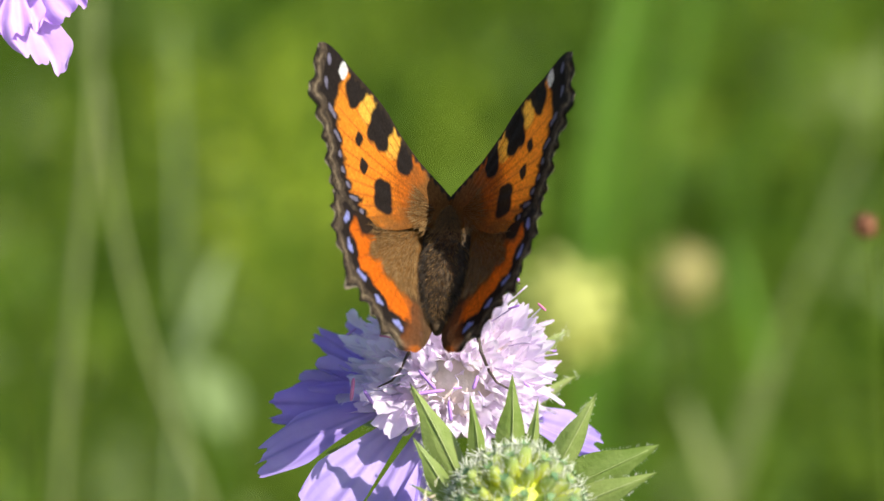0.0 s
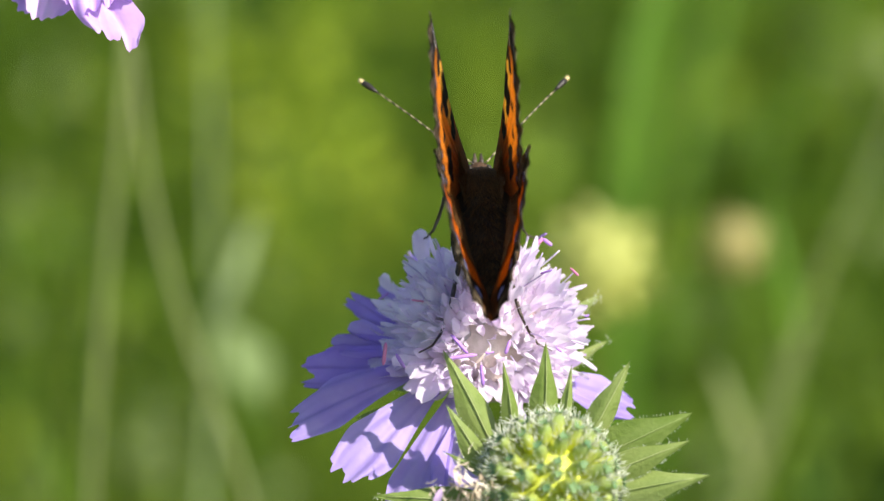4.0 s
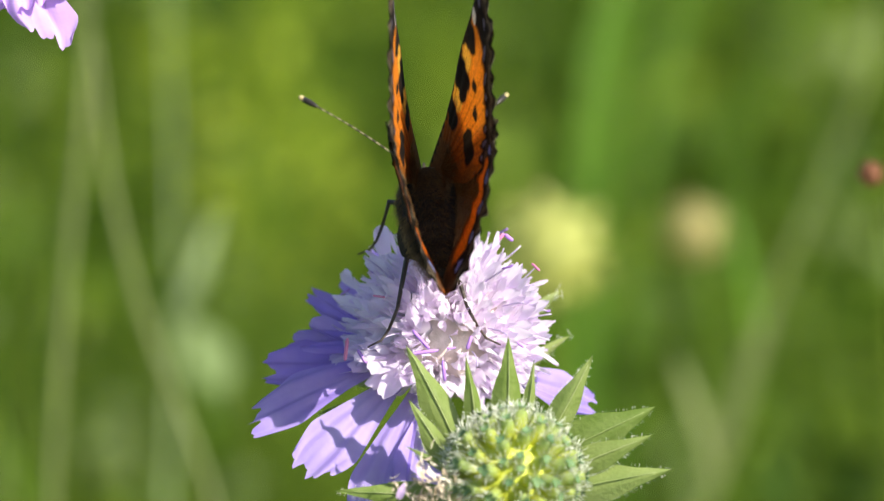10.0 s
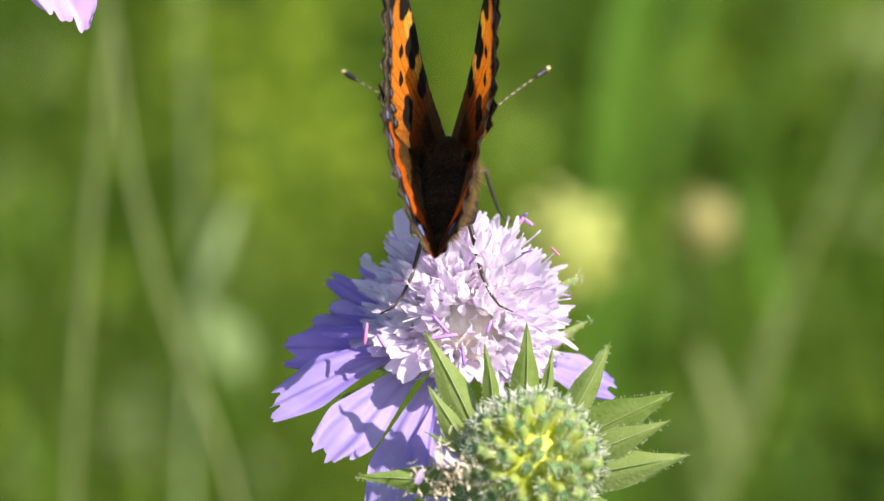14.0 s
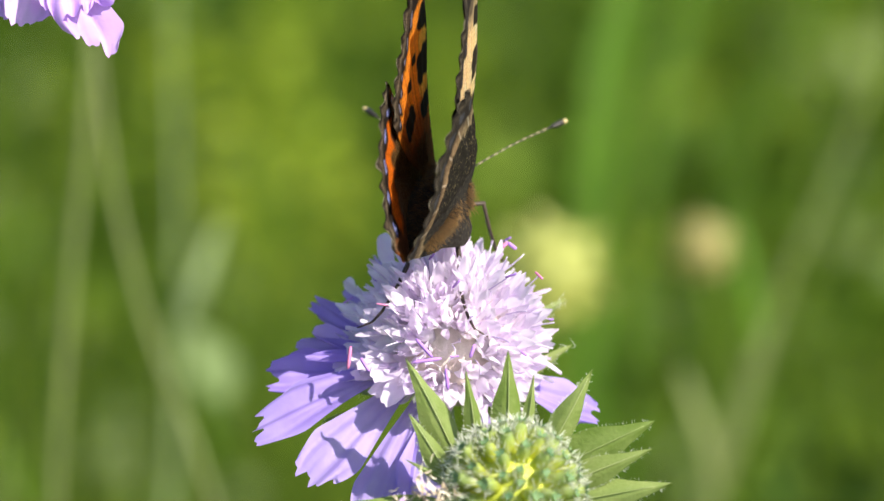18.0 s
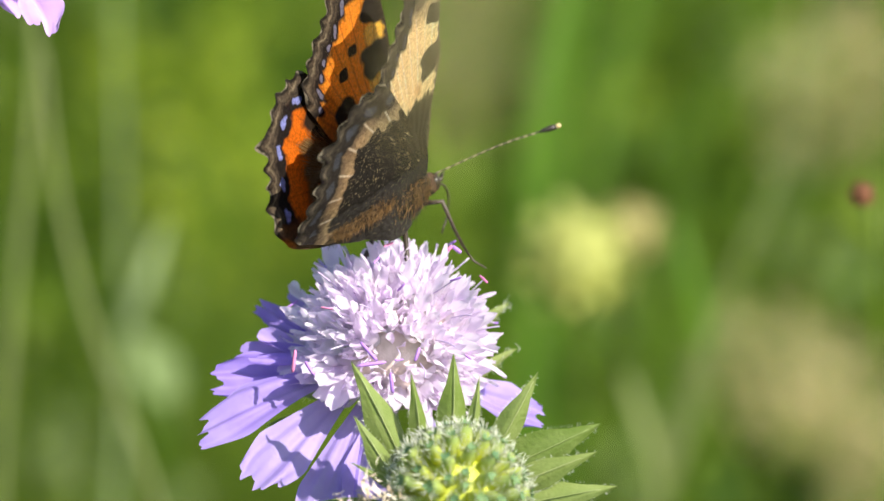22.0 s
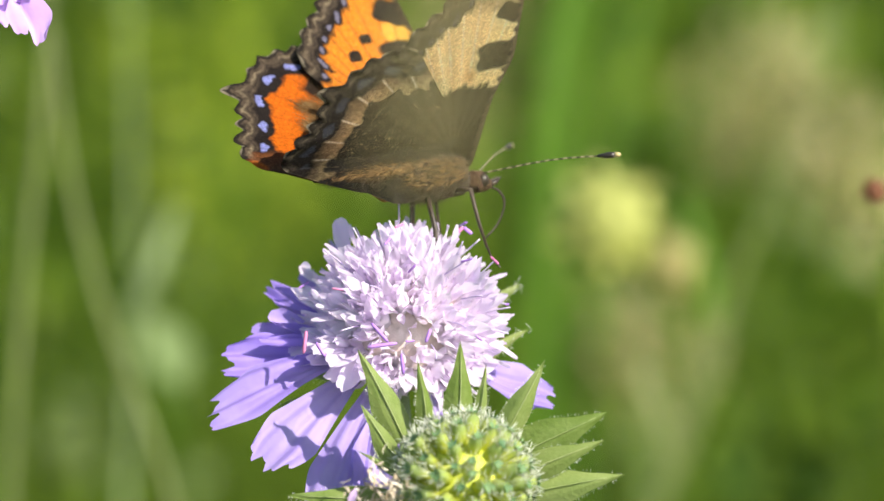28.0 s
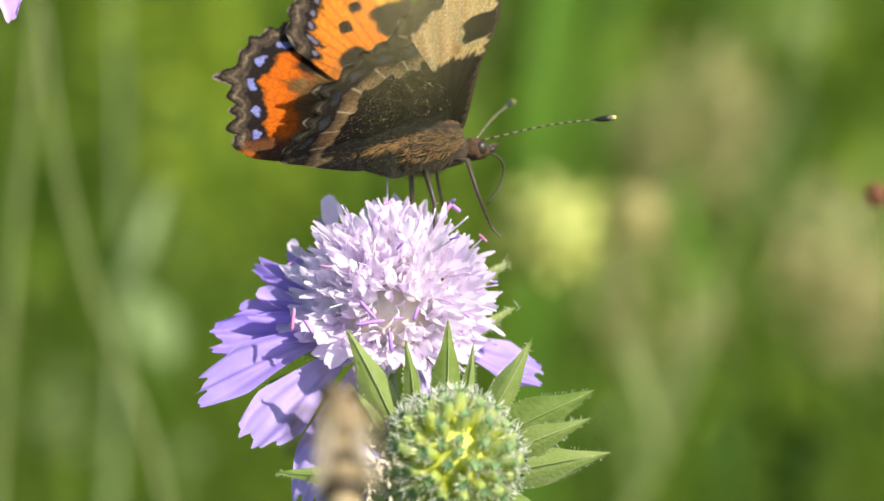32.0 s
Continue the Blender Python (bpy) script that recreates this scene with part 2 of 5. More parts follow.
def curve(points, n):
    """Points along a smooth line through the given ones."""
    p = [Vector(q) for q in points]
    p = [p[0] * 2 - p[1]] + p + [p[-1] * 2 - p[-2]]
    out = []
    for i in range(n + 1):
        t = i / n * (len(p) - 3)
        k = min(int(t), len(p) - 4)
        s = t - k
        a, b, c, d = p[k:k + 4]
        out.append(0.5 * ((2 * b) + (c - a) * s + (2 * a - 5 * b + 4 * c - d) * s * s + (3 * b - a - 3 * c + d) * s ** 3))
    return out


def blade(mesh, base, tip, width, face, fold=0.25, bow=0.1, seg=8, profile=None, slot=0, ruffle=0.0, phase=0.0, cols=4):
    """A leaf or petal from base to tip, face its upper side, folded along its middle, bowed along its length."""
    base, tip, face = Vector(base), Vector(tip), Vector(face)
    d = tip - base
    side = d.cross(face).normalized()
    up = side.cross(d).normalized()
    profile = profile or (lambda t: math.sin(math.pi * min(1, 0.12 + 0.88 * t) ** 0.8) ** 0.8)
    verts, faces = [], []
    for i in range(seg + 1):
        t = i / seg
        c = base + d * t + up * (bow * d.length * math.sin(math.pi * t))
        w = width * 0.5 * profile(t)
        for j in range(cols + 1):
            s = 2 * j / cols - 1
            wave = ruffle * (math.sin(5.2 * t + 3.1 * s + phase) + 0.4 * math.sin(9.5 * s + 4 * t + 2 * phase)) * t
            verts.append(c + side * (s * w) + up * (abs(s) * fold * w + wave))
    for i in range(seg):
        for j in range(cols):
            k = i * (cols + 1) + j
            faces.append((k, k + 1, k + cols + 2, k + cols + 1))
    mesh.add(verts, faces, slot)


def ball(mesh, centre, radii, rings=8, sides=12, slot=0, turn=None):
    verts, faces = [], []
    c = Vector(centre)
    for i in range(rings + 1):
        a = math.pi * i / rings
        for j in range(sides):
            b = 2 * math.pi * j / sides
            p = Vector((radii[0] * math.sin(a) * math.cos(b), radii[1] * math.sin(a) * math.sin(b), radii[2] * math.cos(a)))
            verts.append(c + (turn @ p if turn else p))
    for i in range(rings):
        for j in range(sides):
            k = (j + 1) % sides
            faces.append((i * sides + j, (i + 1) * sides + j, (i + 1) * sides + k, i * sides + k))
    mesh.add(verts, faces, slot)


def facing(d, twist=0.0):
    """The turn that brings +z to d."""
    return Vector(d).to_track_quat("Z", "Y").to_matrix().to_4x4() @ pose(0, 0, 0, 0, 0, twist)


def cone_dirs(n, axis, most, rnd, jitter=0.08):
    """Directions spread like a sunflower's seeds round an axis, out to an angle."""
    turn = facing(axis).to_3x3()
    out = []
    for i in range(n):
        z = 1 - (1 - math.cos(radians(most))) * (i + 0.5) / n
        a = i * 2.399963
        r = math.sqrt(max(0, 1 - z * z))
        d = turn @ Vector((r * math.cos(a), r * math.sin(a), z))
        out.append((d + Vector([rnd.uniform(-jitter, jitter) for _ in range(3)])).normalized())
    return out


# ---- the ground and the meadow ----
def build_ground():
    mesh = Mesh()
    n = 40
    for i in range(n + 1):
        for j in range(n + 1):
            a, b = i / n * 2 - 1, j / n * 2 - 1
            x, y = math.copysign(abs(a) ** 3 * 400, a), math.copysign(abs(b) ** 3 * 400, b)
            mesh.v.append(Vector((x, y, 0.03 * noise.noise(Vector((x * 0.8, y * 0.8, 0))) * min(1.0, 60 / (1 + abs(x) + abs(y))) - 0.02)))
    for i in range(n):
        for j in range(n):
            k = i * (n + 1) + j
            mesh.f.append((k, k + n + 1, k + n + 2, k + 1))
            mesh.s.append(0)
    ob = mesh.out("ground", M_SOIL, unit=1.0)
    tagged(ob, "green summer meadow ground under tall grass", "ground", kind="structure")


def build_grass():
    rnd = np.random.default_rng(5)
    # near, far, low, high, half width; the wide ones leave the middle strip free
    bands = [(900, 0.75, 2.2, 0.30, 0.62, 0.5), (5200, 2.0, 5.0, 0.25, 0.60, 1.2), (5000, 5.0, 14.0, 0.3, 0.7, 3.0), (1500, -0.5, 0.75, 0.2, 0.40, 0.7),
             (7000, -2.5, 0.75, 0.18, 0.42, 2.6), (6000, 0.75, 5.0, 0.25, 0.55, 3.2), (5000, 5.0, 14.0, 0.3, 0.6, 7.0), (6000, -4.5, -0.8, 0.18, 0.42, 3.0)]
    for row, (count, near, far, low, high, half) in enumerate(bands):
        y = rnd.uniform(near, far, count)
        x = rnd.uniform(-half, half, count)
        if row > 3:
            # thinning out at the sides
            x = np.sign(x) * (np.abs(rnd.normal(0, 0.45, count)) * half + (0.2 * half if row < 7 else 0.0))
            y = y + rnd.normal(0, 0.4, count) * (x * x > 0.3)
        h = rnd.uniform(low, high, count)
        w = rnd.uniform(0.0016, 0.0045, count) * np.where(y > 5, 2.0, 1.0)
        a = rnd.uniform(0, 2 * np.pi, count)
        lean = rnd.uniform(0.02, 0.35, count) * h
        turn = rnd.uniform(0, np.pi, count)
        seg = 5
        verts = np.zeros((count, seg + 1, 2, 3))
        for i in range(seg + 1):
            t = i / seg
            cx, cy, cz = x + np.cos(a) * lean * t * t, y + np.sin(a) * lean * t * t, h * (t - 0.18 * t * t) / 0.82
            half_w = w * (1 - t ** 2.2) * 0.5 + 0.0002
            for s in (0, 1):
                sign = 1 if s else -1
                verts[:, i, s] = np.stack([cx + sign * half_w * np.cos(turn), cy + sign * half_w * np.sin(turn), cz], 1)
        k = np.arange(count)[:, None] * (seg + 1) * 2 + np.arange(seg)[None] * 2
        faces = np.stack([k, k + 1, k + 3, k + 2], -1).reshape(-1, 4)
        ob = make("meadow_grass", verts.reshape(-1, 3), faces.tolist(), M_GRASS)
        tagged(ob, "tall fresh green meadow grass in sunlight", "grass", kind="stuff")


def build_herbs():
    """Small broad leaves of many meadow herbs, in loose tufts behind the flower."""
    rnd = np.random.default_rng(9)
    for mat, count, size, word, near, share in ((M_HERB, 4200, 1.0, "fresh yellow-green leaves of low meadow herbs", 0.75, 40), (M_HERB_DARK, 5200, 1.4, "leaves of meadow herbs coloured dark green as in shade", 0.9, 60), (M_HERB_PALE, 480, 0.8, "pale dusty green leaves and buds of meadow herbs", 0.6, 26), (M_HERB_DARK, 5200, 1.6, "dark green leaves of meadow herbs all round", -2.0, 30), (M_HERB, 3000, 1.4, "yellow-green leaves of meadow herbs all round", -2.0, 30)):
        tufts = count // share
        ty = near + rnd.uniform(0, 1, tufts) ** 1.6 * 2.8
        tx = rnd.uniform(-1, 1, tufts) * (0.07 + 0.085 * ty)
        if near < 0:
            # the rest of the meadow, low and outside the middle strip
            ty = rnd.uniform(-2.5, 4.5, tufts)
            tx = rnd.normal(0, 0.9, tufts)
            tx += np.sign(tx) * (0.2 + 0.09 * np.abs(ty))
        mid = 0.62 + 0.125 - (ty + 0.587) * 0.2126
        tz = np.clip(mid + rnd.uniform(-0.05, 0.045, tufts) * (ty + 0.6), 0.03, 0.9)
        if near < 0:
            tz = rnd.uniform(0.06, 0.34, tufts)
        elif mat is M_HERB_DARK:
            tx[::4] = -np.abs(tx[::4])
            tx[1::5] = np.abs(tx[1::5])
            tz[1::5] = np.maximum(0.03, tz[1::5] - 0.025 * (ty[1::5] + 0.6))
            tz[::4] += 0.03 * (ty[::4] + 0.6) * (ty[::4] < 1.6)
        else:
            tz -= 0.035 * (ty + 0.6) * (tx < -0.25 * (0.07 + 0.085 * ty))
            tz = np.maximum(tz, 0.03)
        pick = rnd.integers(0, tufts, count)
        spread = 0.008 * (0.7 + np.abs(ty[pick]))
        rise = rnd.normal(0, 1, count) * spread * 4.0
        lean = rnd.uniform(-0.15, 0.6, tufts)[pick]
        c = np.stack([tx[pick] + rnd.normal(0, 1, count) * spread * 0.6 + rise * lean, ty[pick] + rnd.normal(0, 1, count) * 0.05, np.maximum(0.02, tz[pick] + rise)], 1)
        d = rnd.normal(0, 1, (count, 3))
        d[:, 2] = np.abs(d[:, 2]) + 0.3
        d /= np.linalg.norm(d, axis=1)[:, None]
        e = np.cross(d, rnd.normal(0, 1, (count, 3)))
        e /= np.linalg.norm(e, axis=1)[:, None]
        up = np.cross(d, e)
        length = rnd.uniform(0.006, 0.016, count)[:, None] * size * (0.7 + 0.4 * np.abs(ty[pick]))[:, None]
        wide = length * rnd.uniform(0.16, 0.3, count)[:, None]
        verts = np.stack([c, c + d * length * 0.5 - e * wide, c + d * length * 0.55 + up * wide * 0.3, c + d * length * 0.5 + e * wide, c + d * length + up * wide * -0.4], 1)
        k = np.arange(count)[:, None] * 5
        faces = np.concatenate([k + [[0, 1, 2]], k + [[0, 2, 3]], k + [[1, 4, 2]], k + [[2, 4, 3]]])
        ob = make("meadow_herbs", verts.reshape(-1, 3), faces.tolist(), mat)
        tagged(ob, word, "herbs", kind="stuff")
        # thin stalks carry the tufts
        m = Mesh()
        for x, y, z in zip(tx, ty, tz):
            tube(m, [(x, y, -0.02), (x + 0.004, y, z * 0.5), (x, y, z + 0.01)], [0.0009, 0.0008, 0.0005], 3)
        ob = m.out("herb_stalks", M_GRASS, unit=1.0)
        tagged(ob, "thin green stalks of meadow herbs", "stalks", kind="stuff")


def far(u, v, w):
    """The place that shows at (u, v) of the subject's plane but lies w millimetres behind it."""
    k = (600 + w) / 600
    return Vector((u * k, w, v * k))


def world_mm(p):
    return VIEW @ (Vector(p) * MM)


def to_ground(p, sway=(0.0, 0.0), n=8):
    """A line from a place in the view's own axes, in millimetres, down to the soil, in metres."""
    top = world_mm(p)
    foot = Vector((top.x + sway[0], top.y + sway[1], -0.02))
    return [top.lerp(foot, i / n) + (foot - top).cross(Vector((0, 1, 0))).normalized() * (0.015 * math.sin(math.pi * i / n)) for i in range(n + 1)]


def build_backdrop_plants():
    # a tall neighbour with two pale stems
    th = thing("scabious_plant", "tall meadow plant with two pale hairy green stems", "plant", VIEW)
    for pts, r, w in (([(-29.6, 26), (-29.8, 13), (-30.6, 3), (-31.4, -8), (-32, -20), (-32.5, -45)], 0.40, 200),
                      ([(-29.2, 19), (-27.7, 8), (-25.6, -1), (-22.8, -9.5), (-18.5, -20), (-13, -40)], 0.31, 200)):
        path = curve([far(u, v, w) for u, v in pts], 18)
        foot = to_ground(path[-1], n=5)
        inv = VIEW.inverted()
        path = path + [inv @ p / MM for p in foot[1:]]
        m = Mesh()
        tube(m, path, [r * (600 + w) / 600 * (1 + 0.25 * i / len(path)) for i in range(len(path))], 8)
        m.out("stem", M_PALE_STEM, th)
    # broad grass blades that glow behind the subject
    rows = [(18.6, 28, 14.5, -26, 3.0, 420), (23.5, 28, 18.0, -26, 1.6, 640), (34, 24, 24, -30, 1.2, 520)]
    for k, (u0, v0, u1, v1, wide, w) in enumerate(rows):
        top, low = far(u0, v0, w), far(u1, v1, w)
        foot = VIEW.inverted() @ to_ground(low, n=1)[1] / MM
        th = thing("broad_grass_blade", "broad bright green grass blade lit by the sun", "grass blade", VIEW, "broad grass blades")
        m = Mesh()
        path = curve([foot, low, top, top + (top - low) * 0.35], 14)
        verts, faces = [], []
        side = Vector((1, 0.35 * math.sin(k * 2.1), 0)).normalized()
        for i, p in enumerate(path):
            t = i / (len(path) - 1)
            hw = wide * (600 + w) / 600 * (1 - t ** 4) * 0.5
            verts += [p - side * hw, p + Vector((0, 0.25 * hw, 0)), p + side * hw]
        for i in range(len(path) - 1):
            for j in range(2):
                q = i * 3 + j
                faces.append((q, q + 1, q + 4, q + 3))
        m.add(verts, faces)
        body = m.out("blade", M_BROAD, th)
        rib = Mesh()
        tube(rib, [p + Vector((0, -0.2, 0)) for p in path], [0.22 * (1 - 0.8 * i / len(path)) for i in range(len(path))], 5)
        rib.out("midrib", M_PALE_STEM, body)
    # a thin leaning grass stalk
    th = thing("grass_stalk", "thin pale green grass stalk leaning in the meadow", "grass", VIEW)
    w = 300
    path = curve([far(41, 24, w), far(38.8, 14, w), far(32.2, -2, w), far(26, -20, w), far(21, -40, w)], 16)
    path += [VIEW.inverted() @ p / MM for p in to_ground(path[-1], n=4)[1:]]
    m = Mesh()
    tube(m, path, [0.3 + 0.02 * i for i in range(len(path))], 7)
    m.out("stalk", M_PALE_STEM, th)
    m = Mesh()
    blade(m, far(30.5, -7, w), far(27.2, 6, w), 2.0, (0.3, -1, 0.1), 0.2, 0.1, 8)
    m.out("leaf", M_BROAD, th)
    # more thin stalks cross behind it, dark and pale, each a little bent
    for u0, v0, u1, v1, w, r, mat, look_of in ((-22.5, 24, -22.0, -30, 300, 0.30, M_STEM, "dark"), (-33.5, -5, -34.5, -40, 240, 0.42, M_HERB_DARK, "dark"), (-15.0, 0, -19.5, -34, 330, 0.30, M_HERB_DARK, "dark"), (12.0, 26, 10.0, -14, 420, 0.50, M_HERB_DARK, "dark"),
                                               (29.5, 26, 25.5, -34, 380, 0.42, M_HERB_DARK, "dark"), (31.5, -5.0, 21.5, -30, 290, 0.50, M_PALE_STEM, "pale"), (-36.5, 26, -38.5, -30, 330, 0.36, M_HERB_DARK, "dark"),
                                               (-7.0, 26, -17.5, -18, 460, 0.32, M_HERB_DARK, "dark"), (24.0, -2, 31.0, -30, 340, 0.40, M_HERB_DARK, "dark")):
        th = thing("grass_stalk", "thin %s green grass stalk behind the flower" % look_of, "grass", VIEW, "grass stalks")
        k = (600 + w) / 600
        path = curve([far(u0, v0, w), far(0.55 * u0 + 0.45 * u1 + 0.8, 0.5 * (v0 + v1), w), far(u1, v1, w)], 14)
        path += [VIEW.inverted() @ p / MM for p in to_ground(path[-1], n=4)[1:]]
        m = Mesh()
        tube(m, path, [r * k * (0.55 + 0.06 * i) for i in range(len(path))], 6)
        m.out("stalk", mat, th)
        m = Mesh()
        low = path[8]
        blade(m, low, low + Vector((4.0 if u1 > u0 else -4.0, -2.0, 11.0)) * k, 1.5 * k, (0.2, -1, 0.1), 0.25, 0.12, 8)
        m.out("leaf", mat, th)
    # a broad-leaved plant added lower down, its leaves coloured dark to deepen that corner
    th = thing("dock_plant", "dark green broad-leaved dock plant among the grass", "plant", VIEW)
    rnd = random.Random(77)
    w = 430
    root = VIEW.inverted() @ to_ground(far(33, -22, w), n=1)[1] / MM
    m = Mesh()
    tube(m, [root, far(33, -24, w), far(34, -12, w)], [2.2, 1.6, 0.8], 8)
    m.out("stem", M_DOCK, th)
    for i in range(40):
        base = far(rnd.gauss(37, 3.0), rnd.uniform(-34, -15), w + rnd.uniform(-30, 60))
        out = Vector((rnd.gauss(0, 1.0), rnd.gauss(0, 0.5) - 0.3, rnd.uniform(0.0, 0.8))).normalized()
        m = Mesh()
        blade(m, base, base + out * rnd.uniform(6, 11), rnd.uniform(3.5, 6), out.cross(Vector((0.3, 0.4, 1))).cross(out), 0.2, 0.12, 7, cols=4)
        m.out("leaf", M_DOCK, th)
    # a pale soft leaf low among the stems
    th = thing("scabious_leaf", "pale grey-green lobed leaf on a meadow plant", "leaf", VIEW)
    m = Mesh()
    w = 330
    blade(m, far(-16.8, -12.0, w), far(-20.4, -6.0, w), 6.0, (0.3, -1, 0.2), 0.2, 0.08, 10)
    m.out("leaf_blade", M_BROAD_PALE, th)
    m = Mesh()
    foot = to_ground(far(-16.8, -11.6, w), n=6)
    tube(m, [VIEW.inverted() @ p / MM for p in foot], [0.2] * 7, 6)
    m.out("stalk", M_STEM, th)


def sprig(u, v, w, size, count, mat, seed, label, colour_name):
    """A leafy shoot of a meadow herb: a stem with small leaves round its upper end."""
    rnd = random.Random(seed)
    th = thing("herb_sprig", label, "herb", VIEW, colour_name)
    k = (600 + w) / 600
    top = far(u, v, w)
    foot = [VIEW.inverted() @ p / MM for p in to_ground(top, (rnd.uniform(-0.04, 0.04), 0.02), 6)]
    m = Mesh()
    tube(m, foot, [0.25 * k + 0.08 * i for i in range(len(foot))], 6)
    m.out("stem", M_GRASS, th)
    for i in range(count):
        base = top + Vector((rnd.gauss(0, 0.35), rnd.gauss(0, 0.6), rnd.gauss(-0.2, 0.6))) * size * k
        d = Vector((rnd.gauss(0, 0.8), rnd.gauss(0, 0.6), rnd.uniform(-0.2, 1.0))).normalized()
        m = Mesh()
        blade(m, base, base + d * size * k * rnd.uniform(0.5, 1.0), size * k * rnd.uniform(0.22, 0.42), d.cross(Vector((0.3, 1, 0.2))).cross(d) + Vector((0.4, -0.6, 0.4)), 0.2, 0.15, 6)
        m.out("leaf", mat, th)
    return th


def bud(name, label, u, v, w, size, mat):
    """A round seed head on its stem, its origin at the head."""
    at = far(u, v, w)
    th = thing(name, label, "seed head", VIEW @ Matrix.Translation(at * MM), "seed heads in the meadow")
    rnd = random.Random(int(u * 10))
    k = (600 + w) / 600
    m = Mesh()
    ball(m, (0, 0, 0), (size * k * 0.42,) * 3, 8, 12)
    m.out("heart", mat, th)
    first = None
    for d in cone_dirs(40, (0.2, -0.5, 0.8), 150, rnd):
        m4 = Matrix.Translation(d * size * k * 0.34 * MM) @ facing(d, rnd.uniform(0, 360))
        if first is None:
            m = Mesh()
            blade(m, (0, 0, 0), (0.1, 0, size * k * 0.24), size * k * 0.16, (0, 1, 0), 0.2, 0.05, 4, cols=2)
            first = m.out("fruitlet", mat, th)
            first.matrix_basis = m4
        else:
            same(first, m4, th)
    m = Mesh()
    foot = to_ground(at, (0.01, 0.03), 6)
    inv = th.matrix_basis.inverted()
    tube(m, [inv @ p / MM for p in foot], [(0.22 if size > 3 else 0.09) * k] * 7, 6)
    m.out("stem", M_GRASS, th)
    return th


def dry_head(u, v, w, size, lean, plump=0.24, count=300):
    """A ripe grass head: a stalk with many small husks; plump heads are as wide as long."""
    at = far(u, v, w)
    th = thing("ripe_grass", "ripe tan grass head bending over in the wind", "grass", VIEW @ Matrix.Translation(at * MM), "ripe grasses")
    rnd = random.Random(int(w * 7 + size))
    k = (600 + w) / 600
    d = Vector((lean, 0.1, 1)).normalized()
    m = Mesh()
    for i in range(count):
        if plump > 0.4:
            t = Vector([rnd.gauss(0, 1) for _ in range(3)]).normalized() * rnd.uniform(0, 1) ** 0.4
            p = (t + d * t.dot(d) * 0.25) * size * k
        else:
            t = rnd.uniform(-1, 1)
            p = d * (t * size * k) + Vector([rnd.gauss(0, 1) * size * k * plump * (1.15 - abs(t)) for _ in range(3)])
        q = (d + Vector([rnd.uniform(-0.6, 0.6) for _ in range(3)])).normalized()
        blade(m, p, p + q * size * k * 0.26, size * k * 0.12, q.cross(Vector((0.2, 1, 0.1))), 0.3, 0.1, 3, cols=2)
    tagged(m.out("husks", M_TAN, th), kind="stuff")
    m = Mesh()
    inv = th.matrix_basis.inverted()
    foot = [inv @ p / MM for p in to_ground(at, (-lean * 0.25, 0.02), 8)]
    tube(m, [d * size * k] + foot, [0.1 * k] + [0.16 * k] * len(foot), 5)
    m.out("stalk", M_GRASS, th)
    return th


# ---- scabious flowers ----
def floret_mesh(rnd, length, lobe, wide):
    """A small trumpet with four rounded, unequal lobes that stand up and curl outward."""
    m = Mesh()
    tube(m, [(0, 0, 0), (0, 0, length * 0.6), (0, 0, length)], [0.22, 0.35, 0.7], 6)
    for i in range(4):
        a = 2 * math.pi * i / 4 + rnd.uniform(-0.35, 0.35)
        out = Vector((math.cos(a), math.sin(a), 0))
        grow = lobe * rnd.uniform(0.6, 1.0) * (1.3 if i == 0 else 1.0)
        base = out * 0.5 + Vector((0, 0, length * 0.9))
        tip = base + (out * rnd.uniform(0.05, 0.5) + Vector((rnd.uniform(-0.2, 0.2), rnd.uniform(-0.2, 0.2), 1.0))).normalized() * grow
        blade(m, base, tip, wide * rnd.uniform(0.8, 1.25), -out + Vector((0, 0, 0.3)), rnd.uniform(0.2, 0.55), rnd.uniform(-0.16, 0.05), 7,
              lambda t: (0.55 + 0.75 * t) * max(0.02, 1 - max(0, t - 0.4) ** 2.0 * 2.6), 0, 0.12, rnd.uniform(0, 6), 4)
    return m


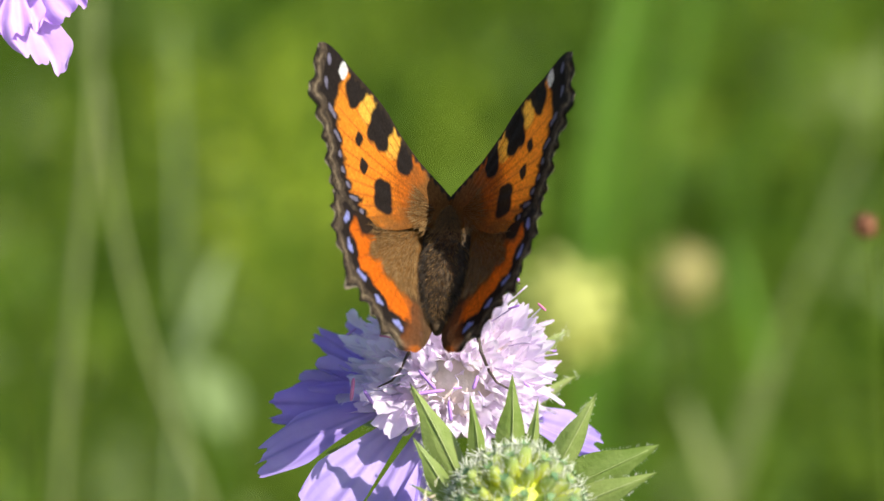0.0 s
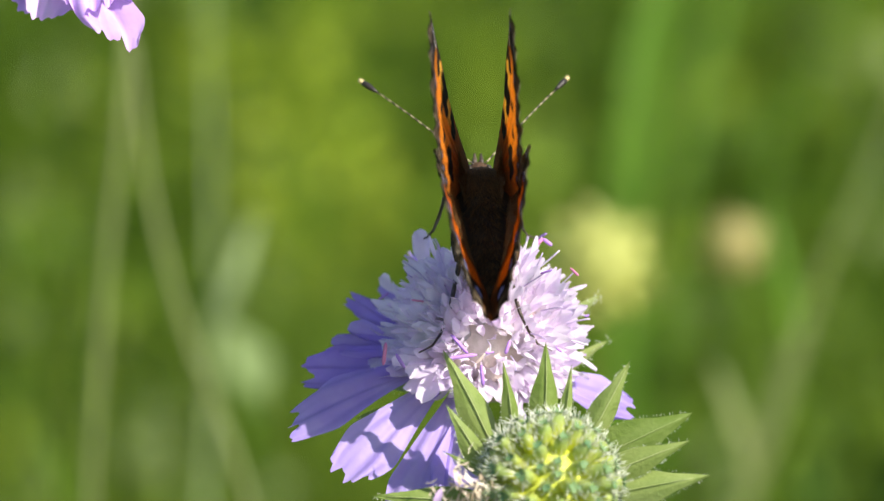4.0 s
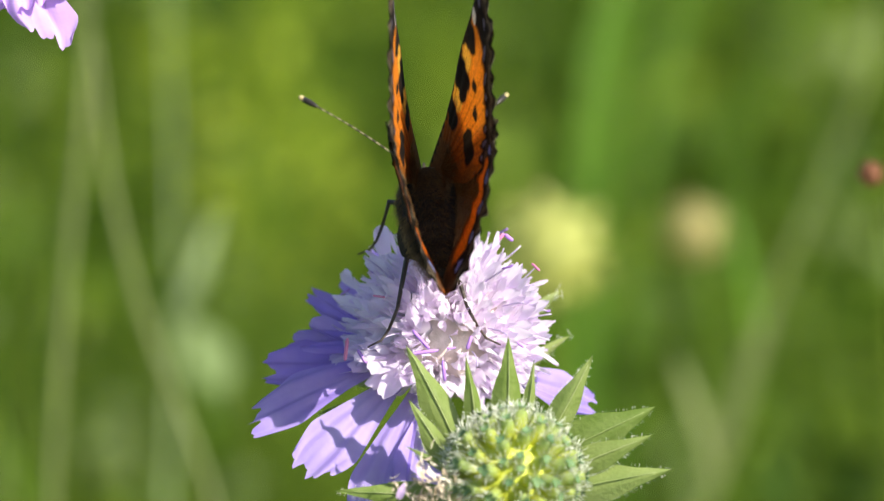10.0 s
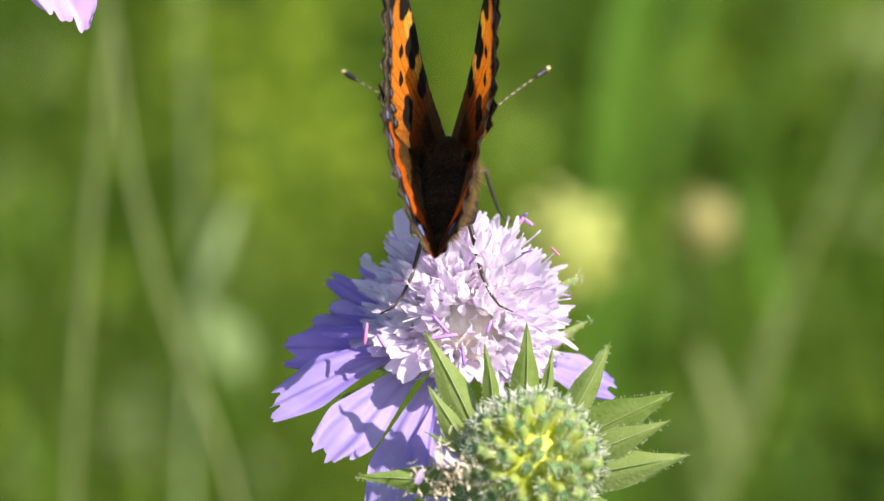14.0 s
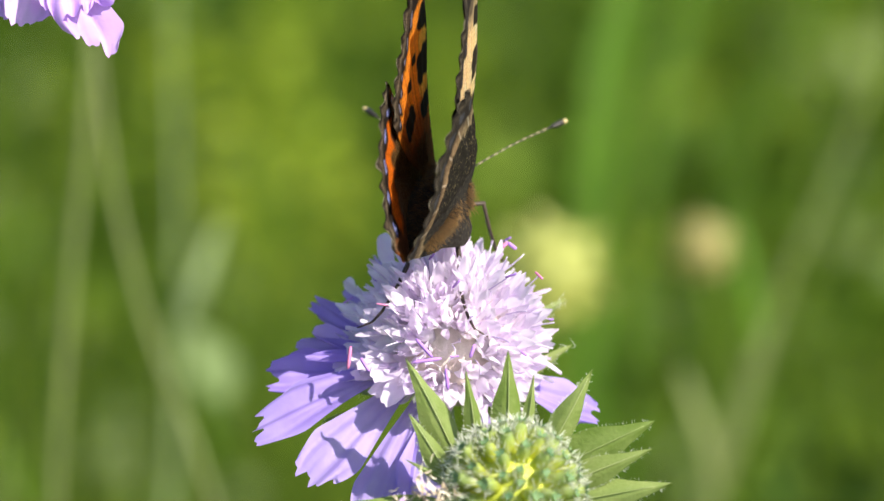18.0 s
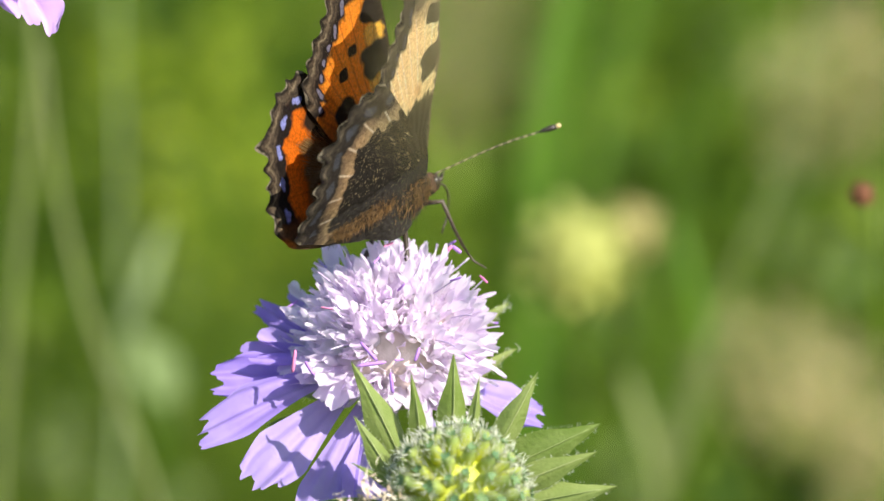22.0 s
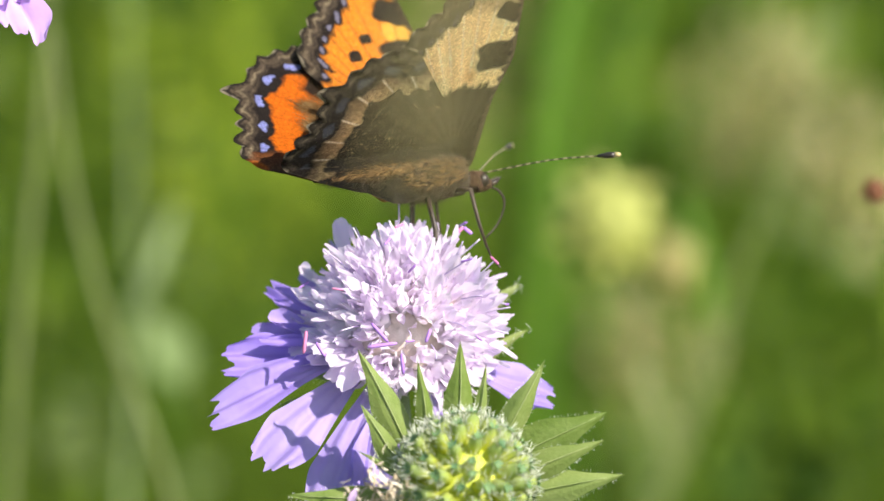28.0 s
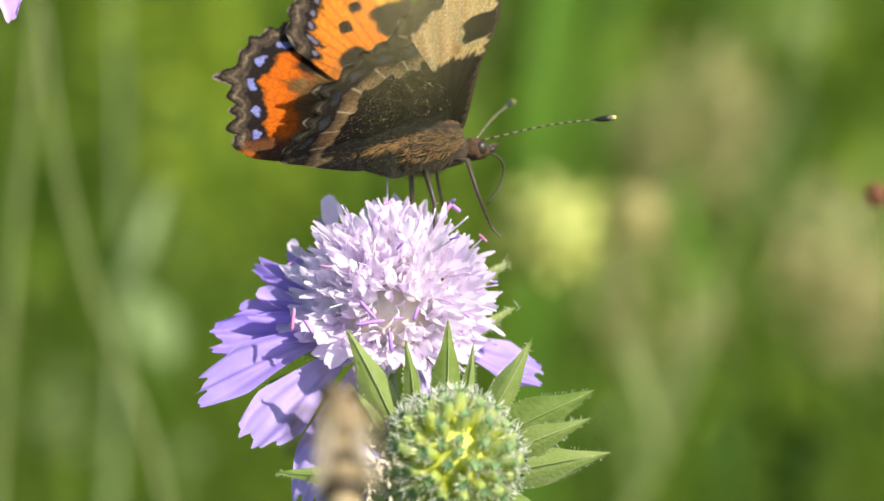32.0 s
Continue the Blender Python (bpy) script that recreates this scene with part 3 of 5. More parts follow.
def ray_petal(m, base, tip, wide, face, rnd, lobed=True, ruffle=0.75, pleat=0.05):
    """A petal that widens to a broad end of two or three rounded lobes, cupped, pleated along its length and wavy."""
    base, tip, face = Vector(base), Vector(tip), Vector(face)
    d = tip - base
    side = d.cross(face).normalized()
    up = side.cross(d).normalized()
    seg, cols = (22, 20) if lobed else (10, 6)
    phase, bow, tilt = rnd.uniform(0, 6), rnd.uniform(-0.10, 0.08), rnd.uniform(-0.10, 0.10)
    deep = rnd.uniform(0.03, 0.09) if lobed else 0.0
    split = rnd.choice((2, 3, 3))
    shift = rnd.uniform(-0.25, 0.25)
    verts = []
    for i in range(seg + 1):
        t = i / seg
        w = wide * 0.5 * (0.20 + 0.88 * min(1.0, t / 0.80) ** 1.3) * (1 - 0.22 * max(0.0, (t - 0.8) / 0.2) ** 2)
        for k in range(cols + 1):
            q = 2 * k / cols - 1
            notch = (0.5 + 0.5 * math.cos(split * math.pi * (q + shift))) ** 3 if split == 2 else (0.5 - 0.5 * math.cos(3 * math.pi * (q + shift * 0.3))) ** 2
            long = 1 - 0.10 * abs(q) ** 5 - deep * notch + tilt * q + 0.02 * math.sin(17 * q + phase)
            wave = ruffle * (math.sin(4.4 * t + 2.8 * q + phase) * 0.6 + 0.35 * math.sin(8.5 * q + 3 * t + 2 * phase)) * t
            fold = pleat * (math.sin(7 * q + phase) + 0.6 * math.sin(13 * q + 2.3 * phase + 3 * t)) * w * min(1.0, 2 * t)
            verts.append(base + d * (t * (long if t > 0.4 else 1 + (long - 1) * t / 0.4)) + side * (q * w) + up * (bow * d.length * math.sin(math.pi * t) + 0.22 * abs(q) * w + wave + fold))
    m.add(verts, [(i * (cols + 1) + k, i * (cols + 1) + k + 1, (i + 1) * (cols + 1) + k + 1, (i + 1) * (cols + 1) + k) for i in range(seg) for k in range(cols)])


DOME = Vector((2.9, 0.0, -6.3))
AXIS = Vector((0.12, -0.42, 0.9)).normalized()


def build_flower():
    rnd = random.Random(11)
    th = thing("scabious_flower", "lilac field scabious flower head in full bloom, paler in its middle", "flower", VIEW)
    m = Mesh()
    ball(m, DOME - AXIS * 0.6, (5.9, 5.9, 5.9), 14, 22)
    m.out("receptacle", M_CORE, th)
    # stem and the green bracts under the head
    m = Mesh()
    start = DOME - AXIS * 6
    foot = [VIEW.inverted() @ p / MM for p in to_ground(start, (0.02, 0.05), 10)]
    tube(m, foot, [1.0 + 0.06 * i for i in range(len(foot))], 10)
    m.out("stem", M_STEM, th)
    for base, tip, wide in (((9.3, 3.0, -10.8), (13.9, 4.0, -7.0), 1.5), ((10.4, 6.0, -5.6), (13.1, 7.0, -3.0), 1.3), ((-3, 4, -12), (-8.4, 7, -11.4), 1.6), ((-2, 3, -13.5), (-8.6, 3.5, -14.4), 1.6),
                            ((5, 6, -10), (9, 13, -10), 2.4)):
        m = Mesh()
        blade(m, base, tip, wide, (0, -0.6, 1), 0.3, 0.05, 8)
        leaf = m.out("bract", M_BRACT, th)
        hairs = Mesh()
        base, tip = Vector(base), Vector(tip)
        for i in range(40):
            p = base.lerp(tip, rnd.uniform(0.1, 1.0)) + Vector((rnd.uniform(-0.3, 0.3), rnd.uniform(-0.3, 0.1), rnd.uniform(-0.3, 0.3)))
            q = Vector([rnd.uniform(-1, 1) for _ in range(3)]).normalized()
            tube(hairs, [p, p + q * rnd.uniform(0.3, 0.7)], [0.03, 0.008], 3)
        tagged(hairs.out("bract_hairs", M_HAIR, leaf), kind="stuff")
    # long outer florets: tip, width, lobed, lean of the face
    rays = [((-9.6, 3.5, -3.8), 2.2, 1, 0.0), ((-9.2, 0.0, -6.2), 1.8, 0, 0.3), ((-10.7, 1.0, -7.4), 1.3, 0, 0.0), ((-9.9, -1.5, -8.3), 1.3, 0, 0.2), ((-13.3, -1.5, -10.4), 4.3, 1, 0.25),
            ((-14.3, -5.0, -15.0), 4.8, 1, -0.15), ((-9.6, -7.5, -19.4), 5.0, 1, 0.2), ((-4.6, -8.0, -25.0), 5.0, 1, -0.25), ((-0.4, -9.0, -24.0), 4.4, 1, 0.0), ((16.2, 1.5, -13.4), 4.0, 1, 0.1),
            ((9, -6, -23), 4.6, 1, 0.0), ((2.0, 12.0, -6.5), 4.6, 1, 0.0), ((10.5, 11, -7), 4.0, 1, 0.0), ((-3.6, 9.0, 0.6), 1.6, 1, 0.0), ((-6.6, 6.5, -2.6), 1.3, 0, 0.0)]
    for tip, wide, lobed, lean in rays:
        tip = Vector(tip)
        out = tip - DOME
        base = DOME - AXIS * 3.0 + (out - AXIS * out.dot(AXIS)).normalized() * 4.0
        m = Mesh()
        ray_petal(m, base, tip, wide, AXIS * 0.7 + Vector((lean, -0.8, 0.1)), rnd, bool(lobed), 0.55)
        m.out("ray_floret", M_RAY, th)
    # a skirt of middling florets between the rays and the dome
    turn = facing(AXIS).to_3x3()
    for i in range(34):
        a = 2 * math.pi * (i + rnd.uniform(-0.3, 0.3)) / 34
        flat = turn @ Vector((math.cos(a), math.sin(a), 0))
        d = (flat + AXIS * rnd.uniform(-0.32, 0.12)).normalized()
        base = DOME - AXIS * 2.0 + flat * 4.0
        m = Mesh()
        for j in range(3):
            q = (d + turn @ Vector((-math.sin(a), math.cos(a), 0)) * (j - 1) * rnd.uniform(0.15, 0.3) + AXIS * rnd.uniform(-0.1, 0.15)).normalized()
            ray_petal(m, base, base + q * rnd.uniform(4.2, 6.4) * (0.78 if flat.x > 0.2 else 1.12 if flat.x < -0.2 else 1.0), rnd.uniform(1.1, 1.8) * (1.2 if flat.x < -0.2 else 1.0), AXIS + Vector((0.1, -0.3, 0)), rnd, False, 0.3)
        m.out("floret", M_FLORET, th)
    # the domed middle, parted low in front where the brown base shows
    kinds = [floret_mesh(rnd, 2.5, 3.1, 1.15).out("floret", M_CROWN, th) for _ in range(9)]
    gap = Vector((0.10, -0.92, -0.38)).normalized()
    count = 0
    for d in cone_dirs(350, AXIS, 121, rnd, 0.12):
        if d.dot(gap) > 0.94 and rnd.random() < 0.8:
            continue
        m4 = Matrix.Translation((DOME - AXIS * 0.6 + d * rnd.uniform(3.0, 4.4)) * MM) @ facing(d + Vector([rnd.gauss(0, 0.13) for _ in range(3)]) + Vector((0, 0, 0.34)), rnd.uniform(0, 360)) @ Matrix.Scale(rnd.uniform(0.78, 1.12), 4)
        if count < len(kinds):
            kinds[count].matrix_basis = m4
        else:
            same(kinds[count % 9], m4, th)
        count += 1
    # a few broader lobes stand up at the top
    for base, tip, wide in (((1.6, 1.0, -1.5), (1.3, 1.4, 2.1), 1.7), ((2.4, 0.2, -1.5), (2.7, 0.4, 2.2), 1.5), ((-1.8, 2.5, -2.0), (-3.5, 2.0, 2.4), 1.8), ((-5.2, 2.5, -3.2), (-6.6, 3.0, -1.6), 1.2)):
        m = Mesh()
        ray_petal(m, base, tip, wide, (0.3, -1, 0.2), rnd, False, 0.3)
        m.out("floret", M_FLORET, th)
    # stamens
    for i, d in enumerate(cone_dirs(46, AXIS, 92, rnd, 0.12)):
        m = Mesh()
        a = DOME + d * 7.0
        b = DOME + d * rnd.uniform(8.6, 10.4) + Vector([rnd.uniform(-0.7, 0.7) for _ in range(3)])
        tube(m, curve([a, (a + b) / 2 + Vector((0.15, 0, 0.1)), b], 4), [0.07] * 5, 4)
        s = m.out("stamen", M_FILAMENT, th)
        if i % 3 == 1:
            e = Mesh()
            q = Vector([rnd.uniform(-1, 1) for _ in range(3)]).normalized()
            tube(e, [b - q * 0.55, b - q * 0.4, b + q * 0.4, b + q * 0.55], [0.06, 0.11, 0.11, 0.06], 6)
            e.out("anther", M_ANTHER_PINK if i % 12 == 1 else M_ANTHER, s)
    for a, b, mat in (((-6.1, -7.4, -9.4), (-5.9, -7.4, -7.4), M_ANTHER_PINK), ((-0.2, -9.0, -6.6), (1.3, -9.3, -8.2), M_ANTHER), ((-0.5, -9.5, -8.7), (2.1, -9.5, -8.3), M_ANTHER),
                      ((7.0, -1.5, 1.3), (7.8, -1.5, 2.0), M_ANTHER_PINK), ((7.8, -1.5, 2.0), (8.6, -1.5, 1.4), M_ANTHER), ((2.7, -9.6, -11.0), (2.5, -9.6, -9.2), M_ANTHER),
                      ((4.6, -8.6, -8.2), (5.0, -8.6, -7.0), M_ANTHER), ((-5.0, -7.6, -8.4), (-4.2, -7.8, -9.6), M_ANTHER)):
        e = Mesh()
        a, b = Vector(a), Vector(b)
        tube(e, [a, a.lerp(b, 0.15), a.lerp(b, 0.85), b], [0.08, 0.17, 0.17, 0.08], 8)
        e.out("anther", mat, th)
    return th


def build_corner_flower():
    """The neighbour whose lowest petals hang into view; its origin lies at the head."""
    rnd = random.Random(23)
    centre = Vector((-35.5, 0, 29.5))
    th = thing("scabious_flower", "pink-lilac scabious flower head with hanging sunlit petals", "flower", VIEW @ Matrix.Translation(centre * MM))
    m = Mesh()
    ball(m, (0, 0, 0), (4.5, 4.5, 4.5), 10, 14)
    m.out("receptacle", M_CORE, th)
    tips = [((-38.7, -6, 19.7), 4.4), ((-36.3, -7, 20.7), 3.4), ((-32.4, -8, 17.4), 5.0), ((-30.1, -5, 22.2), 4.2), ((-34.4, -8, 20.2), 3.6), ((-42, -4, 21), 4.5),
            ((-27.5, -3, 27), 4.6), ((-45, 0, 28), 4.6), ((-27, 2, 33), 4.4), ((-44, 3, 34), 4.4), ((-31, 5, 39), 4.4), ((-39, 5, 40), 4.4)]
    for tip, wide in tips:
        tip = Vector(tip) - centre
        m = Mesh()
        ray_petal(m, tip.normalized() * 3.5, tip, wide * 1.15, (0.25, -1, 0.45), rnd, True, 1.0)
        m.out("ray_floret", M_RAY_PINK, th)
    kinds = [floret_mesh(rnd, 2.4, 3.0, 1.6).out("floret", M_RAY_PINK, th) for _ in range(3)]
    for i, d in enumerate(cone_dirs(60, (0, -0.5, 0.85), 100, rnd)):
        m4 = Matrix.Translation(d * 3.6 * MM) @ facing(d, rnd.uniform(0, 360))
        if i < 3:
            kinds[i].matrix_basis = m4
        else:
            same(kinds[i % 3], m4, th)
    m = Mesh()
    inv = th.matrix_basis.inverted()
    hub = centre + Vector((-14, 18, -6))
    foot = [inv @ world_mm(p) / MM for p in curve([centre + Vector((0, 3, 1)), centre + Vector((-7, 10, 0)), hub], 6)]
    foot += [inv @ p / MM for p in to_ground(hub, (-0.06, 0.02), 10)[1:]]
    tube(m, foot, [1.0] * len(foot), 8)
    m.out("stem", M_STEM, th)
    return th


# ---- the seed head in front ----
SEED = Vector((8.4, -17.0, -19.6))
SEED_AXIS = Vector((-0.05, -0.96, 0.22)).normalized()


def build_seed_head():
    rnd = random.Random(31)
    th = thing("scabious_seed_head", "bristly green scabious seed head with pointed bracts round it", "seed head", VIEW)
    m = Mesh()
    ball(m, SEED, (4.1, 4.0, 4.1), 16, 24)
    m.out("heart", M_HEART, th)
    # bracts: base, tip, width
    rows = [((1.8, -15.1), (-1.0, -8.2), 3.0, -8.0), ((1.1, -17.8), (-0.7, -12.9), 2.0, -9.0), ((4.4, -14.5), (4.2, -9.0), 1.6, -8.5), ((7.8, -13.6), (7.9, -7.3), 2.6, -8.0),
            ((10.0, -12.8), (10.2, -9.3), 1.1, -7.0), ((13.0, -14.2), (15.3, -8.8), 2.4, -7.5), ((14.3, -16.4), (20.8, -13.2), 3.9, -8.5), ((14.8, -18.4), (20.6, -15.6), 2.6, -9.5),
            ((14.6, -20.8), (22.4, -18.6), 3.4, -9.0), ((0.6, -21.9), (-7.0, -21.0), 2.6, -8.0), ((1.4, -18.8), (-0.9, -16.9), 0.8, -11.0), ((13.5, -23.5), (19, -26), 2.6, -8.5),
            ((5, -25), (3, -31), 2.6, -8.5), ((10, -25), (11.5, -32), 2.6, -8.5), ((2.5, -23.5), (-3, -27.5), 2.4, -8.5)]
    for (a, b), (c, d), wide, depth in rows:
        m = Mesh()
        base, tip = Vector((a, depth - 4.5, b)), Vector((c, depth - 5.5, d))
        base = base.lerp(SEED + Vector((0, 3, 0)), 0.22)
        blade(m, base, tip, wide, (0.2, -1, 0.15), -0.75, 0.06, 12, lambda t: (0.82 + 0.30 * math.sin(math.pi * min(1, t * 1.5))) * (1 - t ** 2.0), 0, 0.10, a)
        hairs = Mesh()
        for i in range(60):
            t = rnd.uniform(0.1, 0.97)
            s = rnd.choice((-1, 1))
            d, ahead = tip - base, Vector((0.2, -1, 0.15))
            across_leaf = d.cross(ahead).normalized()
            rise = across_leaf.cross(d).normalized()
            half = wide * 0.5 * (0.75 + 0.25 * math.sin(math.pi * min(1, t * 1.4))) * (1 - t ** 2.4)
            p = base + d * t + rise * (0.06 * d.length * math.sin(math.pi * t) - 0.75 * half) + across_leaf * (s * half)
            q = ((tip - base).normalized() * 0.4 + (tip - base).cross(Vector((0, -1, 0))).normalized() * s + Vector((0, -rnd.uniform(0, 0.8), 0))).normalized()
            tube(hairs, [p, p + q * rnd.uniform(0.12, 0.32)], [0.02, 0.006], 3)
        leaf = m.out("bract", M_BRACT, th)
        rib = Mesh()
        side = (tip - base).cross(Vector((0.2, -1, 0.15))).normalized()
        rise = side.cross(tip - base).normalized()
        tube(rib, [base.lerp(tip, q / 8) + rise * (0.06 * (tip - base).length * math.sin(math.pi * q / 8) + 0.02) for q in range(8)], [0.06, 0.06, 0.055, 0.05, 0.05, 0.04, 0.03, 0.02], 5)
        rib.out("midrib", M_RIB, leaf)
        tagged(hairs.out("bract_hairs", M_HAIR, leaf), kind="stuff")
    # fruitlets: a ribbed yellow-green body, a dark green toothed calyx sunk in its end, and a crown of pale bristles
    fruits, pits, crowns = [], [], []
    for k in range(4):
        m, b, c = Mesh(), Mesh(), Mesh()
        rings = [(0.40, 0.0), (0.58, 1.4), (0.66, 2.3), (0.60, 2.9), (0.50, 3.4), (0.34, 3.62), (0.08, 3.62)]
        verts = []
        for rad, z in rings:
            for i in range(16):
                rib = 1 + (0.10 if i % 2 else -0.08) * min(1, z)
                verts.append(Vector((rad * rib * math.cos(i * math.pi / 8), rad * rib * math.sin(i * math.pi / 8), z)))
        m.add(verts, [(q * 16 + i, q * 16 + (i + 1) % 16, q * 16 + 16 + (i + 1) % 16, q * 16 + 16 + i) for q in range(6) for i in range(16)])
        star, teeth = [Vector((0, 0, 3.66))], []
        for i in range(9):
            a = 2 * math.pi * i / 9 + rnd.uniform(-0.2, 0.2)
            far_end = rnd.uniform(0.50, 0.80)
            out, tan = Vector((math.cos(a), math.sin(a), 0)), Vector((-math.sin(a), math.cos(a), 0))
            star += [out * far_end * 0.55 - tan * 0.13 + Vector((0, 0, 3.74)), out * far_end + Vector((0, 0, 3.85 + rnd.uniform(0, 0.25))), out * far_end * 0.55 + tan * 0.13 + Vector((0, 0, 3.74))]
            teeth.append((0, 3 * i + 1, 3 * i + 2, 3 * i + 3))
        c.add(star, teeth)
        for i in range(14):
            a = 2 * math.pi * i / 14 + rnd.uniform(-0.25, 0.25)
            p = Vector((math.cos(a) * 0.5, math.sin(a) * 0.5, 3.55))
            reach = rnd.uniform(0.3, 1.15)
            tube(b, [p, p + Vector((math.cos(a) * reach, math.sin(a) * reach, rnd.uniform(0.35, 1.0)))], [0.052, 0.014], 3)
        for i in range(36):
            a = rnd.uniform(0, 6.3)
            z = rnd.uniform(2.2, 3.5)
            p = Vector((math.cos(a), math.sin(a), 0)) * (0.40 + 0.22 * (z - 1.4)) + Vector((0, 0, z))
            tube(b, [p, p + Vector((math.cos(a) * 0.3, math.sin(a) * 0.3, rnd.uniform(0.2, 0.6)))], [0.022, 0.006], 3)
        fruits.append(m.out("fruitlet", M_FRUIT, th))
        pits.append(c.out("calyx", M_PIT, fruits[-1]))
        crowns.append(tagged(b.out("bristle_crown", M_HAIR, fruits[-1]), kind="stuff"))
    for i, d in enumerate(cone_dirs(84, SEED_AXIS, 122, rnd, 0.06)):
        m4 = Matrix.Translation((SEED + d * 2.6) * MM) @ facing(d, rnd.uniform(0, 360)) @ Matrix.Scale(rnd.uniform(0.85, 1.05) * (0.7 if i < 4 else 1), 4)
        if i < 4:
            fruits[i].matrix_basis = m4
        else:
            cup = same(fruits[i % 4], m4, th)
            same(pits[i % 4], Matrix(), cup)
            tagged(same(crowns[i % 4], Matrix(), cup), kind="stuff")
    # withered florets that still cling to it
    for i in range(110):
        m = Mesh()
        p = Vector((1.1, -20.2, -20.6)) + Vector([rnd.gauss(0, 1) * s for s in (1.3, 0.8, 1.2)])
        q = Vector([rnd.uniform(-1, 1) for _ in range(3)]).normalized()
        blade(m, p, p + q * rnd.uniform(0.8, 1.7), rnd.uniform(0.2, 0.6), q.cross(Vector((0.4, 1, 0.2))), 0.4, 0.15, 3, cols=2)
        m.out("withered_floret", M_DRY, th)
    m = Mesh()
    blade(m, (-1.4, -21, -21.3), (-0.9, -21.2, -19.9), 0.7, (0, -1, 0), 0.3, 0.1, 4)
    m.out("withered_petal", M_RAY_PINK, th)
    m = Mesh()
    foot = [VIEW.inverted() @ p / MM for p in to_ground(SEED + Vector((0, 5, -3)), (0.03, 0.02), 10)]
    tube(m, [SEED + Vector((0, 3, -1))] + foot, [1.0] * (len(foot) + 1), 10)
    m.out("stem", M_STEM, th)
    return th


# ---- the butterfly: x to its head, y to its left, z to its back, origin on its back between the wings ----
FORE = [(3.4, -1.2), (4.6, -2.4), (6.4, -3.0), (7.5, -1.8), (7.6, 0.2), (7.5, 3.0), (7.5, 5.7), (7.9, 8.3), (8.3, 10.6), (8.1, 13.4), (7.8, 16.3), (7.6, 19.0), (7.0, 20.7), (5.9, 21.7), (4.7, 21.3), (3.2, 20.6), (2.2, 20.8), (1.1, 20.6),
        (1.2, 19.5), (1.3, 18.9), (0.4, 18.3), (0.4, 17.4), (-0.6, 16.9), (-0.6, 16.0), (-1.8, 15.5), (-2.1, 14.6), (-3.1, 14.0), (-3.3, 12.9), (-4.2, 12.0), (-4.0, 10.1), (-2.7, 7.8), (-0.7, 4.5), (2.8, 1.0)]
HIND = [(5.4, -1.0), (5.3, 2.5), (2.9, 5.6), (-0.3, 10.2), (-2.2, 12.8), (-3.4, 13.4), (-4.2, 13.0), (-5.0, 13.4), (-6.1, 12.8), (-7.1, 13.0), (-7.7, 12.1), (-8.7, 11.8), (-9.4, 10.6), (-12.0, 10.1), (-10.8, 8.6),
        (-11.5, 7.8), (-11.1, 6.8), (-12.1, 6.3), (-11.6, 5.5), (-12.9, 4.7), (-12.5, 3.7), (-13.2, 2.8), (-12.9, 1.5), (-12.0, 0.4), (-9.4, -0.9), (-5.6, -2.4), (-1.6, -3.5), (1.8, -3.4)]
FORE_RIM, FORE_COSTA, FORE_BACK, HIND_RIM = FORE[13:30], FORE[3:14], FORE[29:], HIND[4:24]


def ring(points, n):
    closed = [Vector((*p, 0)) for p in points]
    k = len(closed)
    out = []
    for i in range(n):
        t = i / n * k
        j = int(t)
        s = t - j
        a, b, c, d = (closed[(j + q) % k] for q in (-1, 0, 1, 2))
        out.append(0.5 * ((2 * b) + (c - a) * s + (2 * a - 5 * b + 4 * c - d) * s * s + (3 * b - a - 3 * c + d) * s ** 3))
    return np.array([(p.x, p.y) for p in out])


def edge_gap(p, line):
    """How far each of the points p lies from a broken line."""
    best = np.full(len(p), 1e9)
    for a, b in zip(line[:-1], line[1:]):
        a, b = np.array(a), np.array(b)
        d = b - a
        t = np.clip(((p - a) @ d) / (d @ d), 0, 1)
        best = np.minimum(best, np.hypot(*(p - a - t[:, None] * d).T))
    return best


def wobble(p, scale, seed):
    return np.array([noise.noise(Vector((x * scale, y * scale, seed))) for x, y in p])


def lay(c, colour, amount):
    amount = np.clip(amount, 0, 1)[:, None]
    return c * (1 - amount) + np.array(colour)[None] * amount


def soft(value, edge, width=0.35):
    """1 inside, 0 outside, over a narrow edge."""
    return np.clip((edge - value) / width + 0.5, 0, 1)


def spot(p, at, radii, turn, wob):
    a = radians(turn)
    d = p - np.array(at)
    x, y = d[:, 0] * math.cos(a) + d[:, 1] * math.sin(a), -d[:, 0] * math.sin(a) + d[:, 1] * math.cos(a)
    return soft((np.abs(x / (0.9 * radii[0])) ** 3.4 + np.abs(y / (0.9 * radii[1])) ** 3.4) ** (1 / 3.4) + wob * 0.16, 1.0, 0.16)


ORANGE, YELLOW, BLACK, BROWN, CREAM, BLUE = (0.89, 0.255, 0.013), (0.93, 0.54, 0.08), (0.026, 0.019, 0.016), (0.27, 0.125, 0.034), (0.95, 0.78, 0.40), (0.36, 0.39, 0.84)


def vein_lines(p, root, angles):
    a = np.degrees(np.arctan2(p[:, 1] - root[1], p[:, 0] - root[0]))
    r = np.hypot(p[:, 0] - root[0], p[:, 1] - root[1])
    gap = np.min(np.abs(a[:, None] - np.array(angles)[None]), 1)
    return soft(np.radians(gap) * r, 0.10, 0.12)


def cells(p, root, angles):
    """Where each point lies between two veins: -1 and 1 on them, 0 midway."""
    a = np.degrees(np.arctan2(p[:, 1] - root[1], p[:, 0] - root[0]))
    k = np.interp(a, angles, np.arange(len(angles)))
    return 2 * (k - np.floor(k)) - 1


